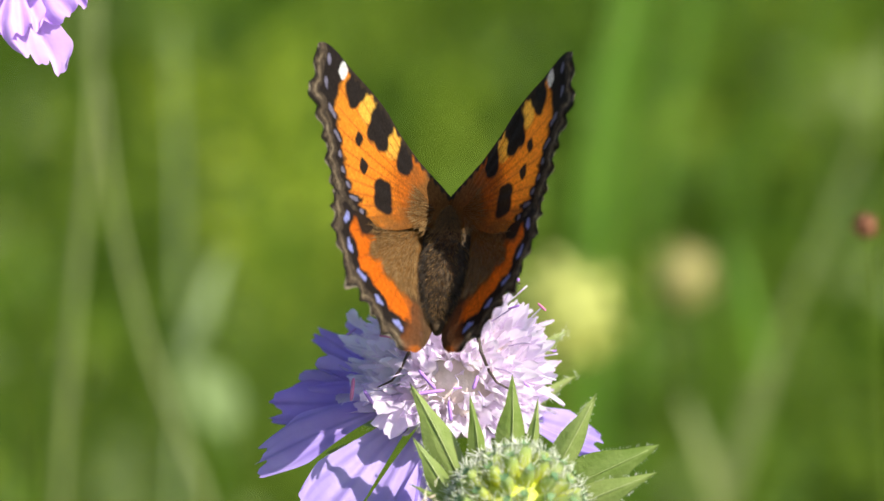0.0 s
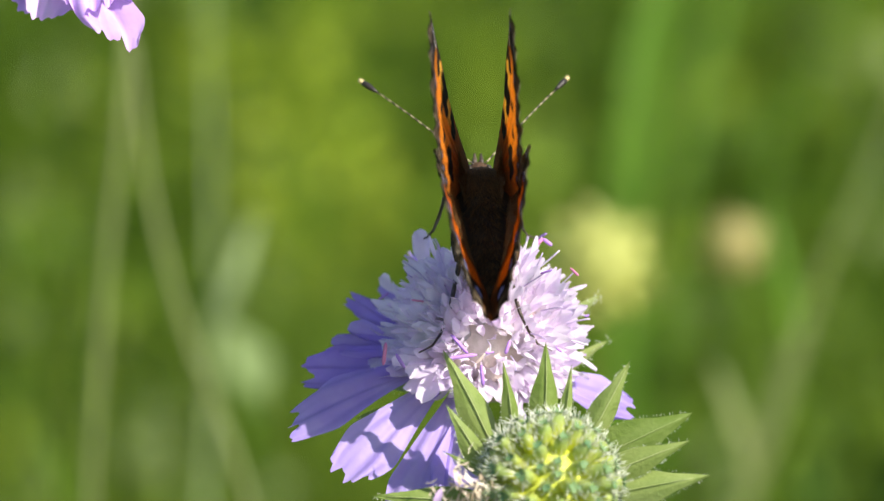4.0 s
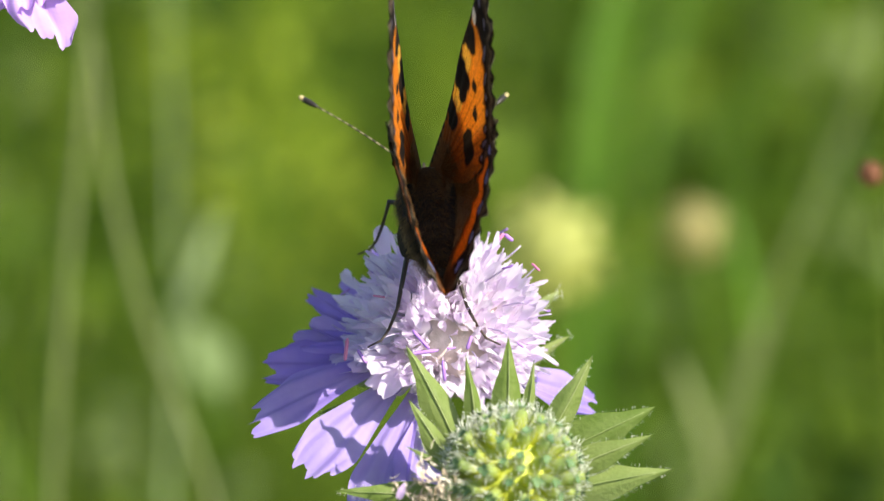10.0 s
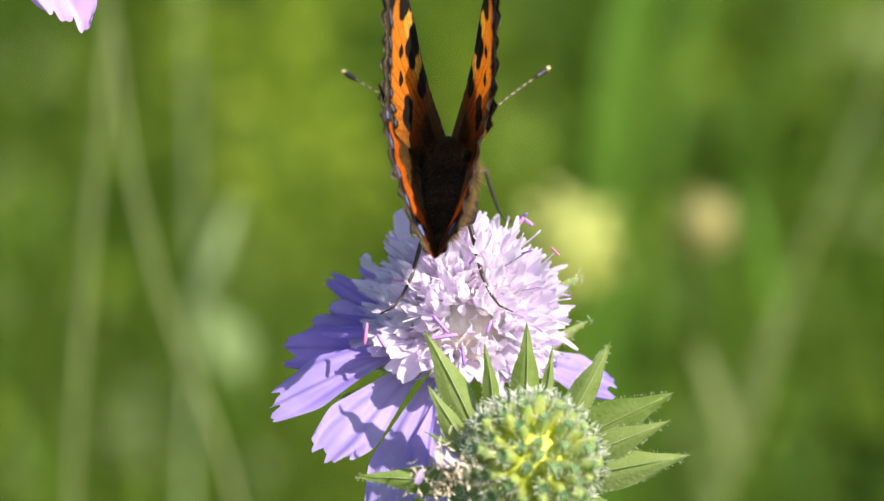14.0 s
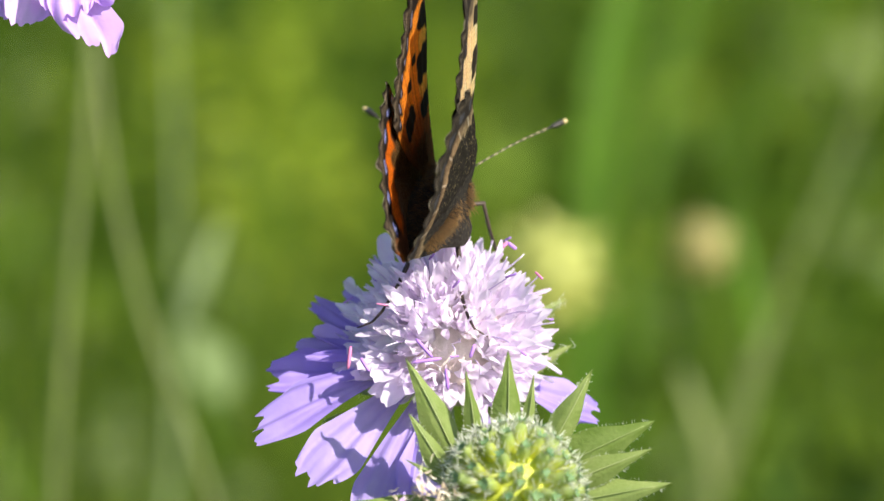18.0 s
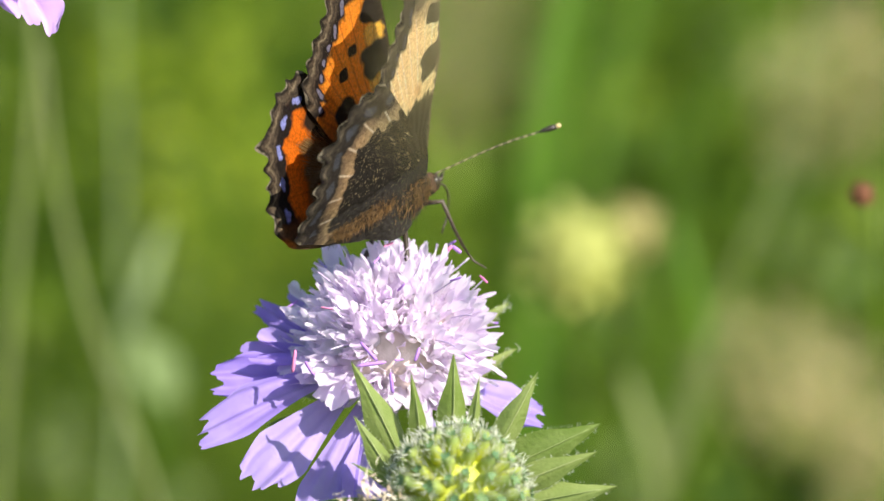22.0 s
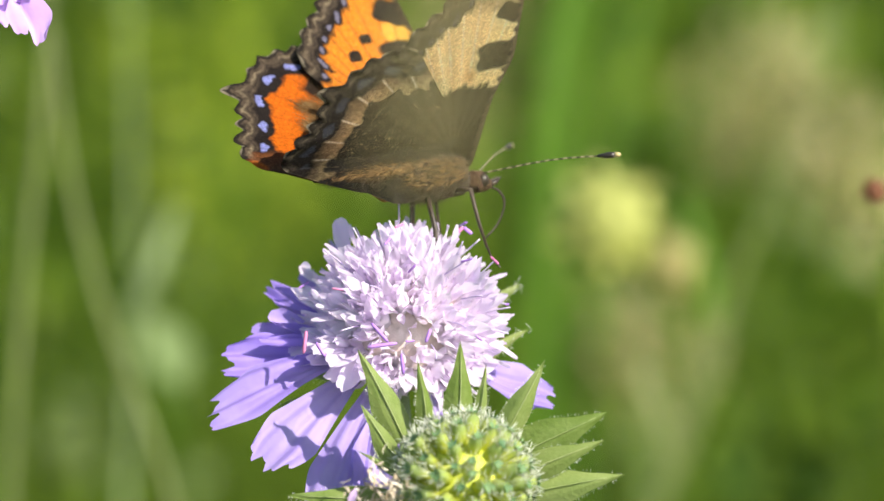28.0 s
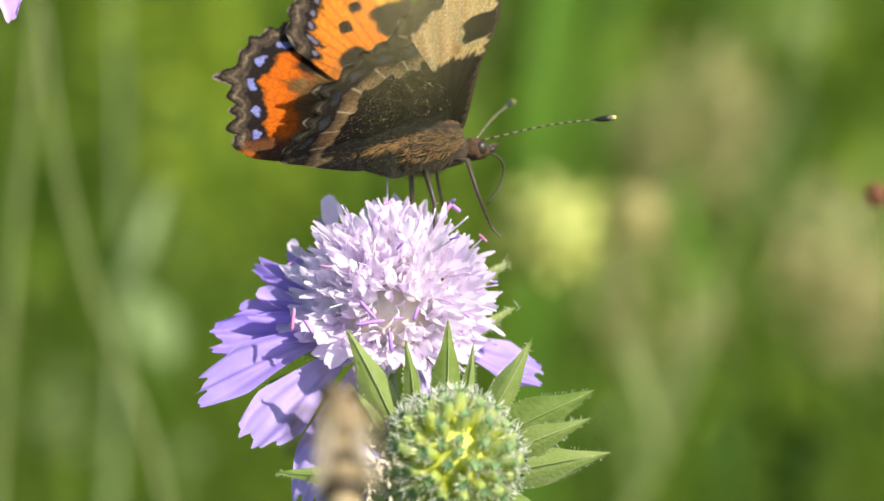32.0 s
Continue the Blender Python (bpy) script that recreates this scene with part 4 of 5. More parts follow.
FORE_VEINS = (72, 78, 84, 90, 96, 102, 108, 113, 118, 123, 128, 134, 142)
HIND_VEINS = (100, 112, 122.5, 133, 143.5, 154, 164.5, 175, 187)


def margin_bands(c, rim, cell, w, w2, under, blue, deep):
    """The dark margin: scalloped black with pale blue lunules, a brown border with a wavy straw line, a chequered fringe."""
    arch = 1 - cell ** 2
    rim = rim + 0.16 * w2 + 0.10 * w
    ink = BLACK if not under else (0.045, 0.036, 0.030)
    c = lay(c, ink, soft(rim + w * 0.35 - 0.45 * arch, deep, 0.35))
    moon = soft(np.sqrt(((rim - 1.95 - 0.25 * (1 - arch)) / blue[1]) ** 2 + (cell / (blue[2] * (1.25 - 0.35 * (rim - 1.4)))) ** 2) + w2 * 0.25, 1.0, 0.3)
    c = lay(c, blue[0], moon * blue[3])
    edge = 1.25 + 0.22 * arch
    c = lay(c, (0.15, 0.11, 0.075) if not under else (0.085, 0.068, 0.052), soft(rim + w * 0.2, edge, 0.3) * (0.6 + 0.4 * np.clip(w2 + 0.5, 0, 1)))
    c = lay(c, (0.030, 0.024, 0.020), soft(np.abs(rim - 0.98 - 0.25 * arch), 0.08, 0.2) * 0.7)
    c = lay(c, (0.50, 0.40, 0.25), soft(np.abs(rim - 0.60 - 0.28 * arch), 0.08, 0.22) * np.clip(0.45 + 1.1 * w, 0, 0.8) * (1.0 if not under else 0.4))
    c = lay(c, (0.035, 0.028, 0.022), soft(rim - 0.16 * arch, 0.26, 0.2))
    return lay(c, (0.55, 0.47, 0.34), soft(rim, 0.14, 0.1) * soft(np.abs(cell), 0.4, 0.3) * 0.6)


def fore_colours(p, under):
    w, w2 = wobble(p, 0.9, 1), wobble(p, 2.6, 4)
    rim = edge_gap(p, FORE_RIM)
    costa = edge_gap(p, FORE_COSTA)
    root = np.hypot(p[:, 0] - 5.0, p[:, 1] - 0.5)
    veins = vein_lines(p, (5.0, 0.5), FORE_VEINS)
    cell = cells(p, (5.0, 0.5), FORE_VEINS)
    if not under:
        c = np.tile(np.array(ORANGE), (len(p), 1))
        outer = soft(-root, -8.0, 6.0) * soft(-rim, -1.6, 1.0)
        warm = np.maximum.reduce([spot(p, (6.5, 8.3), (1.9, 1.1), 0, w), spot(p, (6.6, 12.9), (2.0, 1.2), -8, w), outer * 0.22])
        c = lay(c, YELLOW, warm)
        c = lay(c, (0.42, 0.10, 0.02), veins * 0.5)
        c = lay(c, (0.50, 0.11, 0.012), soft(root + w, 6.5, 3.0) * 0.6)
        c = lay(c, BROWN, soft(root + w * 1.2, 3.8, 2.6) * 0.9)
        c = lay(c, BROWN, soft(edge_gap(p, FORE_BACK), 1.5 + w, 1.6) * soft(root, 9.5, 4.0) * 0.8)
        spots = [((6.1, 6.3), (1.8, 1.2), 10), ((6.5, 10.5), (2.7, 1.75), 6), ((6.6, 15.1), (2.0, 1.5), -15), ((3.0, 12.5), (0.66, 0.60), 0), ((1.4, 10.8), (0.70, 0.66), 0), ((0.9, 7.2), (1.7, 1.5), 30)]
    else:
        c = np.tile(np.array((0.036, 0.029, 0.023)), (len(p), 1))
        pale = soft(np.abs(root - 12.0 + cell * 0.25) + w * 0.6, 4.9, 0.6) * soft(-p[:, 0], 2.8 + w, 0.8)
        c = lay(c, CREAM, pale * 0.97)
        c = lay(c, (0.58, 0.34, 0.11), soft(np.hypot(p[:, 0] - 4.2, (p[:, 1] - 8.8) * 0.8), 0.5, 0.8) * 0.6)
        c = lay(c, (0.98, 0.90, 0.66), veins * pale * soft(-root, -9, 2) * 0.6)
        c = lay(c, (0.30, 0.22, 0.13), soft(-root - w, -15.3, 1.2) * 0.7)
        c = lay(c, (0.44, 0.35, 0.21), soft(np.abs(wobble(p, 2.2, 31) - 0.1), 0.04, 0.07) * soft(rim, 4.0, 1.0) * 0.6)
        spots = [((6.3, 6.4), (1.4, 0.7), 10), ((6.4, 10.8), (2.2, 1.7), 8), ((6.8, 15.4), (1.6, 1.1), -15)]
    for at, radii, turn in spots:
        c = lay(c, BLACK if not under else (0.040, 0.030, 0.022), spot(p, at, radii, turn, w))
    c = lay(c, (0.05, 0.035, 0.022) if not under else (0.14, 0.105, 0.07), soft(costa + 0.2 * np.sin(p[:, 1] * 6), 0.45, 0.3))
    # the dark tip with its white spot
    tip = soft(-p[:, 1] - w * 0.4, -17.0, 0.5) * soft(-p[:, 0], -1.6, 0.8)
    c = lay(c, BLACK if not under else (0.16, 0.12, 0.08), tip * (1.0 if not under else 0.7))
    c = margin_bands(c, rim, cell, w, w2, under, ((0.38, 0.36, 0.52), 0.28, 0.45, 0.6 if not under else 0.15), 2.1)
    if not under:
        c = lay(c, (0.92, 0.93, 0.95), spot(p, (6.7, 17.4), (1.0, 0.65), -15, w))
    else:
        c = lay(c, (0.75, 0.68, 0.52), spot(p, (6.6, 18.2), (0.8, 0.4), -15, w) * 0.7)
    return np.clip(c * (1 + 0.22 * w2[:, None]), 0.002, 0.95)


def hind_colours(p, under):
    w, w2 = wobble(p, 0.8, 9), wobble(p, 2.6, 6)
    rim = edge_gap(p, HIND_RIM)
    veins = vein_lines(p, (4.0, 0.3), HIND_VEINS)
    cell = cells(p, (4.0, 0.3), HIND_VEINS)
    jag = 0.55 * np.abs(cell) + 0.9 * w
    if not under:
        c = np.tile(np.array((0.87, 0.195, 0.009)), (len(p), 1))
        c = lay(c, (0.45, 0.09, 0.008), veins * 0.45)
        c = lay(c, BROWN, soft(-(rim + jag), -6.0, 0.9))
        c = lay(c, (0.040, 0.024, 0.014), soft(np.abs(p[:, 0] + 1.6 + w) + np.abs(p[:, 1] - 8.6) * 0.8, 3.0, 0.9))
        c = lay(c, (0.34, 0.20, 0.075), soft(np.abs(wobble(p * np.array([[1.0, 2.2]]), 1.6, 3)), 0.09, 0.16) * soft(-rim, -6.0, 0.8) * 0.7)
        c = lay(c, (0.36, 0.28, 0.18), soft(p[:, 1], 0.3 + w * 0.3, 0.9) * soft(p[:, 0], -4.0, 2.0) * 0.7)
        bare = c.copy()
        c = margin_bands(c, rim, cell, w, w2, False, (BLUE, 0.36, 0.44, 0.95), 2.55)
        # the furred brown fold beside the abdomen runs out to the tail
        tail = soft(p[:, 1], 1.9 + 0.6 * w, 1.1) * soft(p[:, 0], -5.0, 1.5)
        c = c * (1 - 0.85 * tail[:, None]) + (0.6 * bare + 0.4 * np.array(BROWN)) * 0.85 * tail[:, None]
        c = lay(c, (0.10, 0.062, 0.034), tail * soft(-rim, -0.5, 0.3) * 0.8)
    else:
        c = np.tile(np.array((0.034, 0.028, 0.023)), (len(p), 1))
        inner = soft(rim + jag * 1.1 - 0.3, 4.6, 0.3)
        c = lay(c, (0.25, 0.18, 0.11), inner * 0.95)
        c = lay(c, (0.50, 0.37, 0.20), inner * soft(-rim - w * 0.8, -3.6, 0.7) * (0.75 + 0.25 * np.clip(w2 + 0.5, 0, 1)))
        c = lay(c, (0.88, 0.78, 0.58), veins * inner * soft(-rim, -2.6, 0.6) * 0.8)
        c = lay(c, (0.13, 0.085, 0.05), soft(np.abs(wobble(p, 2.8, 41)), 0.05, 0.10) * inner * 0.7)
        dust = wobble(p, 5.5, 21)
        c = lay(c, (0.62, 0.50, 0.28), soft(-dust, -0.42, 0.10) * (1 - inner) * np.clip(0.25 + w, 0, 0.5))
        c = lay(c, (0.50, 0.38, 0.20), soft(np.abs(wobble(p, 0.8, 23) - 0.05), 0.02, 0.03) * soft(-dust, 0.0, 0.2) * (1 - inner) * 0.8)
        fold = soft(p[:, 1], 1.6 + w * 0.4, 0.5)
        c = lay(c, (0.062, 0.055, 0.049), fold * (1 - inner) * (0.7 + 0.6 * w2))
        c = lay(c, (0.020, 0.016, 0.013), soft(np.abs(p[:, 1] - 1.7 - w * 0.4), 0.12, 0.2) * (1 - inner) * 0.8)
        c = margin_bands(c, rim, cell, w, w2, True, ((0.14, 0.15, 0.18), 0.5, 0.6, 0.5), 2.5)
    return np.clip(c * (1 + 0.22 * w2[:, None]), 0.002, 0.95)


@functools.lru_cache(maxsize=None)
def wing_pigment(name, n, rings):
    """Both sheets' colours, the same on the two sides of the body."""
    flat = wing_plan(name, n, rings)
    paint = fore_colours if name == "forewing" else hind_colours
    return np.concatenate([paint(flat, False), paint(flat, True)])


@functools.lru_cache(maxsize=None)
def wing_plan(name, n, rings):
    outline, centre = (FORE, (3.0, 11.0)) if name == "forewing" else (HIND, (-4.6, 6.0))
    c = np.array(centre)
    rim = ring(outline, n)
    return np.concatenate([c[None]] + [c + (rim - c) * g for g in np.linspace(0, 1, rings + 1)[1:] ** 0.8])


def wing_relief(p, name):
    """How high the wing's middle sheet rises over its plane: bowed, fluted along the veins, waved at the margin."""
    fan = np.arctan2(p[:, 1], p[:, 0] - 5.0)
    up = -0.4 * np.sin(np.pi * p[:, 1] / 22) + 0.05 * np.sin(fan * 34) * np.clip(p[:, 1] / 8, 0, 1)
    up += 0.13 * np.sin(fan * 62) * soft(edge_gap(p, FORE_RIM if name == "forewing" else HIND_RIM), 0.7, 1.0)
    if name == "hindwing":
        # the inner edge wraps round the abdomen and closes behind it
        up += 1.0 * np.clip((-p[:, 0] - 4.0) / 6, 0, 1) * np.clip((4.5 - p[:, 1]) / 4, 0, 1)
        up -= 0.05 * np.maximum(0, 2.2 - p[:, 1]) ** 2 * np.clip((p[:, 0] + 3) / 2, 0, 1) * np.clip((4.0 - p[:, 0]) / 2, 0, 1)
    return up


def wing(name, side, lift, parent, label):
    """Two sheets, the upper and the under side, joined along the rim."""
    n, rings = 420, 84
    flat = wing_plan(name, n, rings)
    grow = np.linspace(0, 1, rings + 1)[1:] ** 0.8
    slope = wing_relief(flat, name)
    faces = [(0, 1 + j, 1 + (j + 1) % n) for j in range(n)]
    for i in range(rings - 1):
        a, b = 1 + i * n, 1 + (i + 1) * n
        faces += [(a + j, b + j, b + (j + 1) % n, a + (j + 1) % n) for j in range(n)]
    k = len(flat)
    thin = 0.10 * (1 - np.concatenate([[0], np.repeat(grow, n)]) ** 8) + 0.01
    above = np.column_stack([flat[:, 0], side * flat[:, 1], slope + lift + thin])
    below = np.column_stack([flat[:, 0], side * flat[:, 1], slope + lift - thin])
    turned = [tuple(reversed(f)) for f in faces]
    up, down = (faces, turned) if side > 0 else (turned, faces)
    # outline runs clockwise seen from above on the left side
    sheet_up, sheet_down = (down, up)
    last = 1 + (rings - 1) * n
    seam = [(last + j, last + (j + 1) % n, k + last + (j + 1) % n, k + last + j) for j in range(n)]
    all_faces = sheet_up + [tuple(i + k for i in f) for f in sheet_down] + seam
    return make(name, np.concatenate([above, below]) * MM, all_faces, M_WING, parent, label, colours=wing_pigment(name, n, rings))


def body_part(name, rows, parent, tint, label, stripes=0.0):
    """A furry segment of the body: rows of x, z, half width, half height."""
    sides = 20
    verts, faces = [], []
    fine = []
    for (a, b) in zip(rows[:-1], rows[1:]):
        for i in range(6):
            t = i / 6
            s = t * t * (3 - 2 * t) * 0.4 + t * 0.6
            fine.append([a[q] + (b[q] - a[q]) * s for q in range(4)])
    fine.append(list(rows[-1]))
    for x, z, hw, hh in fine:
        for j in range(sides):
            a = 2 * math.pi * j / sides
            verts.append((x * MM, hw * math.cos(a) * MM, (z + hh * math.sin(a)) * MM))
    m = len(fine)
    for i in range(m - 1):
        for j in range(sides):
            k = (j + 1) % sides
            faces.append((i * sides + j, (i + 1) * sides + j, (i + 1) * sides + k, i * sides + k))
    faces += [tuple(range(sides)), tuple(range((m - 1) * sides, m * sides))[::-1]]
    v = np.array(verts) / MM
    c = np.tile(np.array(tint), (len(v), 1))
    c *= (1 + 0.5 * np.array([noise.noise(Vector(q) * 1.8) for q in v]))[:, None]
    if stripes:
        c *= (1 - stripes * (np.sin(v[:, 0] * 3.6) > 0.55))[:, None]
    return make(name, verts, faces, M_BODY, parent, label, colours=np.clip(c, 0.003, 0.9))


def fur(parent, rnd, count, box, length, arc, mat, name):
    m = Mesh()
    for i in range(count):
        x = rnd.uniform(*box[0])
        a = rnd.uniform(*arc)
        hw, hh, z = box[1](x)
        p = Vector((x, hw * math.cos(a), z + hh * math.sin(a)))
        q = (Vector((-1.0, 0.55 * math.cos(a), 0.55 * math.sin(a))) + Vector([rnd.uniform(-0.28, 0.28) for _ in range(3)])).normalized()
        tube(m, [p, p + q * length * rnd.uniform(0.5, 1.2)], [0.020, 0.006], 3)
    return m.out(name, mat, parent)


def build_butterfly():
    rnd = random.Random(3)
    th = thing("butterfly", "orange and black small tortoiseshell butterfly feeding on the flower", "butterfly", Matrix())
    body_part("thorax", [(7.4, -2.6, 0.6, 0.8), (6.6, -2.4, 1.5, 1.7), (4.5, -1.9, 2.4, 2.3), (2.3, -1.6, 2.5, 2.4), (0.7, -1.3, 2.25, 2.0)], th, (0.065, 0.048, 0.035), "dark brown furry thorax")
    body_part("abdomen", [(1.5, -1.1, 1.5, 1.2), (0.3, -0.7, 2.3, 1.6), (-2.7, -0.5, 2.15, 1.55), (-5.4, -0.6, 1.6, 1.2), (-8.2, -0.8, 0.35, 0.4)], th, (0.11, 0.075, 0.045), "brown banded abdomen", 0.35)
    head = body_part("head", [(7.1, -2.9, 0.5, 0.5), (8.0, -3.0, 1.1, 1.05), (9.0, -3.1, 0.95, 0.95), (9.7, -3.4, 0.4, 0.4)], th, (0.075, 0.045, 0.028), "rusty brown head")
    for s in (1, -1):
        m = Mesh()
        ball(m, (8.6, 0.80 * s, -2.9), (0.55, 0.42, 0.6), 8, 12)
        m.out("eye", M_EYE, head)
        m = Mesh()
        tube(m, [(9.3, 0.25 * s, -3.5), (10.0, 0.3 * s, -3.3), (10.7, 0.28 * s, -2.9)], [0.22, 0.26, 0.06], 6)
        m.out("palp", M_LEG, head)
        # antenna: a banded shaft, a club and its pale tip
        tip = Vector((18.3, 10.3 if s > 0 else -8.4, -1.4))
        root = Vector((8.8, 0.45 * s, -2.3))
        line = curve([root, root.lerp(tip, 0.5) + Vector((0.2, 0.2 * s, 0.35)), tip], 30)
        m = Mesh()
        tube(m, line[:27], [0.07] * 27, 6)
        for i in range(len(m.f)):
            m.s[i] = 1 if (i // 6) % 2 else 0
        ant = m.out("antenna", [M_LEG, M_BAND], th, "thin antenna banded dark and pale")
        m = Mesh()
        tube(m, line[25:30] , [0.09, 0.2, 0.27, 0.29, 0.25], 8)
        m.out("club", M_CLUB, ant)
        m = Mesh()
        tube(m, [line[29], line[30], line[30] + (tip - root).normalized() * 0.12], [0.25, 0.2, 0.05], 8)
        m.out("tip", M_TIP, ant, "pale antenna tip")
    prob = Mesh()
    tube(prob, curve([(9.5, 0, -3.6), (10.6, 0, -4.2), (11.0, 0, -5.4), (10.2, 0, -7.0), (8.8, 0, -8.2)], 14), [0.11] * 8 + [0.08] * 7, 6)
    prob.out("proboscis", M_LEG, head)
    # walking legs: the middle pair stands under the chest, the hind pair reaches back over the florets
    legs = []
    for s in (1, -1):
        for root, path in (((5.2, 1.0 * s, -3.4), [(0, 0, 0), (0.6, 2.2 * s, 0.1), (0.9, 2.6 * s, -2.8), (1.3, 3.0 * s, -5.0)]),
                           ((2.4, 1.2 * s, -3.2), [(0, 0, 0), (-2.6, 0.9 * s, -2.2), (-6.6, 1.9 * s, -4.0), (-8.2, 2.7 * s, -4.9)])):
            m = Mesh()
            tube(m, path, [0.26, 0.24, 0.17, 0.13], 7)
            leg = m.out("leg", M_LEG, th)
            leg.matrix_basis = Matrix.Translation(Vector(root) * MM)
            e = Mesh()
            end = Vector(path[-1])
            way = (end - Vector(path[-2])).normalized()
            tube(e, [end, end + way * 1.1 + Vector((0, 0.3 * s, -0.1)), end + way * 1.7 + Vector((0, 1.3 * s, -0.2))], [0.14, 0.11, 0.07], 5)
            e.out("foot", M_LEG, leg)
            if path[1][0] < 0:
                legs.append((leg, root))
    chest = ((0.7, 6.7), lambda x: (2.35 - 0.07 * (x - 3.7) ** 2, 2.3 - 0.08 * (x - 3.7) ** 2, -1.7))
    belly = ((-7.2, 1.5), lambda x: (2.15 - 0.045 * (x + 1.2) ** 2, 1.5 - 0.028 * (x + 1.6) ** 2, -0.55))
    for box, count, length, shaggy in ((chest, 3000, 1.3, 0.5), (belly, 700, 1.0, 1.0)):
        fur(th, rnd, count, box, length, (0.95, math.pi - 0.95), M_FUR, "back_fur")
        fur(th, rnd, int(3600 * shaggy), box, length, (0.0, math.pi), M_DARK_FUR, "side_fur")
        for arc in ((-0.35, 0.6), (math.pi - 0.6, math.pi + 0.35)):
            fur(th, rnd, int(900 * shaggy), box, length * 1.3, arc, M_FUR, "side_fur")
        fur(th, rnd, count, box, length * 0.85, (math.pi * 0.7, math.pi * 2.3), M_DARK_FUR, "belly_fur")
    wings = {}
    for side in (1, -1):
        wings["fore", side] = wing("forewing", side, 0.25, th, "orange forewing with black, yellow and white spots")
        wings["hind", side] = wing("hindwing", side, -0.12, th, "orange hindwing with a black, blue-spotted margin")
    for side in (1, -1):
        for kind, count, box, root in (("hind", 1300, ((-5.5, 1.5), (0.6, 7.0)), (3.5, 0.0)), ("fore", 420, ((2.0, 5.0), (0.8, 3.6)), (6.5, -1.0))):
            m = Mesh()
            for i in range(count):
                x, y = rnd.uniform(*box[0]), rnd.uniform(*box[1])
                d = Vector((x - root[0], side * (y - root[1]), 0.25)).normalized()
                p = Vector((x, side * y, float(wing_relief(np.array([[x, y]]), kind + "wing")[0]) + (0.36 if kind == "fore" else 0.0)))
                tube(m, [p, p + d * rnd.uniform(0.7, 1.7) + Vector((0, 0, rnd.uniform(0.0, 0.25)))], [0.020, 0.006], 3)
            tagged(m.out("wing_hairs", M_FUR, wings[kind, side]), kind="stuff")
    return th, wings, legs


# ---- the bee: x to its head ----
def build_bee():
    rnd = random.Random(8)
    th = thing("honey_bee", "brown furry honey bee climbing past the seed head", "bee", Matrix())
    m = Mesh()
    ball(m, (3.2, 0, 0), (2.0, 1.9, 1.9), 10, 14)
    thorax = m.out("thorax", M_BEE, th)
    fur_mesh = Mesh()
    for d in cone_dirs(260, (0, 0, 1), 175, rnd):
        p = Vector((3.2, 0, 0)) + d * 1.85
        tube(fur_mesh, [p, p + d * rnd.uniform(0.4, 0.9)], [0.06, 0.02], 3)
    fur_mesh.out("fur", M_BEE, thorax)
    m = Mesh()
    ball(m, (5.6, 0, -0.1), (1.0, 1.6, 1.2), 10, 14)
    head = m.out("head", M_BEE_DARK, th)
    for s in (1, -1):
        m = Mesh()
        ball(m, (5.7, 1.25 * s, 0.1), (0.75, 0.5, 0.95), 8, 10)
        m.out("eye", M_EYE, head)
        m = Mesh()
        tube(m, [(6.3, 0.5 * s, 0.4), (7.2, 1.2 * s, 0.8), (8.2, 1.5 * s, 0.2)], [0.12, 0.1, 0.1], 5)
        m.out("antenna", M_BEE_DARK, head)
    for k in range(6):
        x = 0.9 - k * 1.25
        r = (1.7, 2.05, 2.1, 1.9, 1.45, 0.8)[k]
        m = Mesh()
        ball(m, (x, 0, -0.1), (0.95, r, r * 0.95), 8, 14)
        m.out("abdomen_segment", M_BEE_DARK if k % 2 else M_BEE, th)
    for s in (1, -1):
        for root, tip, wide in (((2.8, 1.0 * s, 1.6), (-4.6, 2.4 * s, 2.5), 1.9), ((1.9, 1.0 * s, 1.4), (-2.6, 2.0 * s, 1.9), 1.3)):
            m = Mesh()
            blade(m, root, tip, wide, (0, 0, 1), 0.05, 0.03, 8)
            m.out("wing", M_BEE_WING, th)
        for x in (4.4, 3.2, 1.8):
            m = Mesh()
            tube(m, [(x, 1.2 * s, -1.0), (x + 0.4, 3.0 * s, -0.6), (x - 0.3, 4.0 * s, -2.4), (x + 0.2, 4.2 * s, -3.6)], [0.3, 0.3, 0.26, 0.12], 6)
            m.out("leg", M_BEE_DARK, th)
    return th


build_ground()
build_grass()
build_herbs()
build_backdrop_plants()
for at in ((-38.5, 5.7, 430, 1.9, 16), (-38.8, -6.3, 420, 2.1, 16), (-27.0, -15.2, 460, 3.4, 20), (-27.5, -19.5, 440, 2.6, 16), (-18, 8.2, 520, 2.0, 12), (-17.0, -2.2, 500, 2.4, 12), (-37, -20, 430, 2.6, 16), (-15.5, -20, 460, 2.4, 14), (22.5, -4.2, 520, 2.2, 10),
           (26, -15, 520, 3.0, 12), (29, -10.5, 540, 2.8, 10), (24, -20, 500, 3.4, 14), (32, -4, 600, 2.8, 7), (-34, 2, 520, 1.6, 8), (34, 18, 520, 2.2, 10)):
    sprig(*at, M_HERB_PALE, int(at[0] * 7 + at[1]), "pale grey-green leafy herb shoot among the grass", "pale herb shoots")
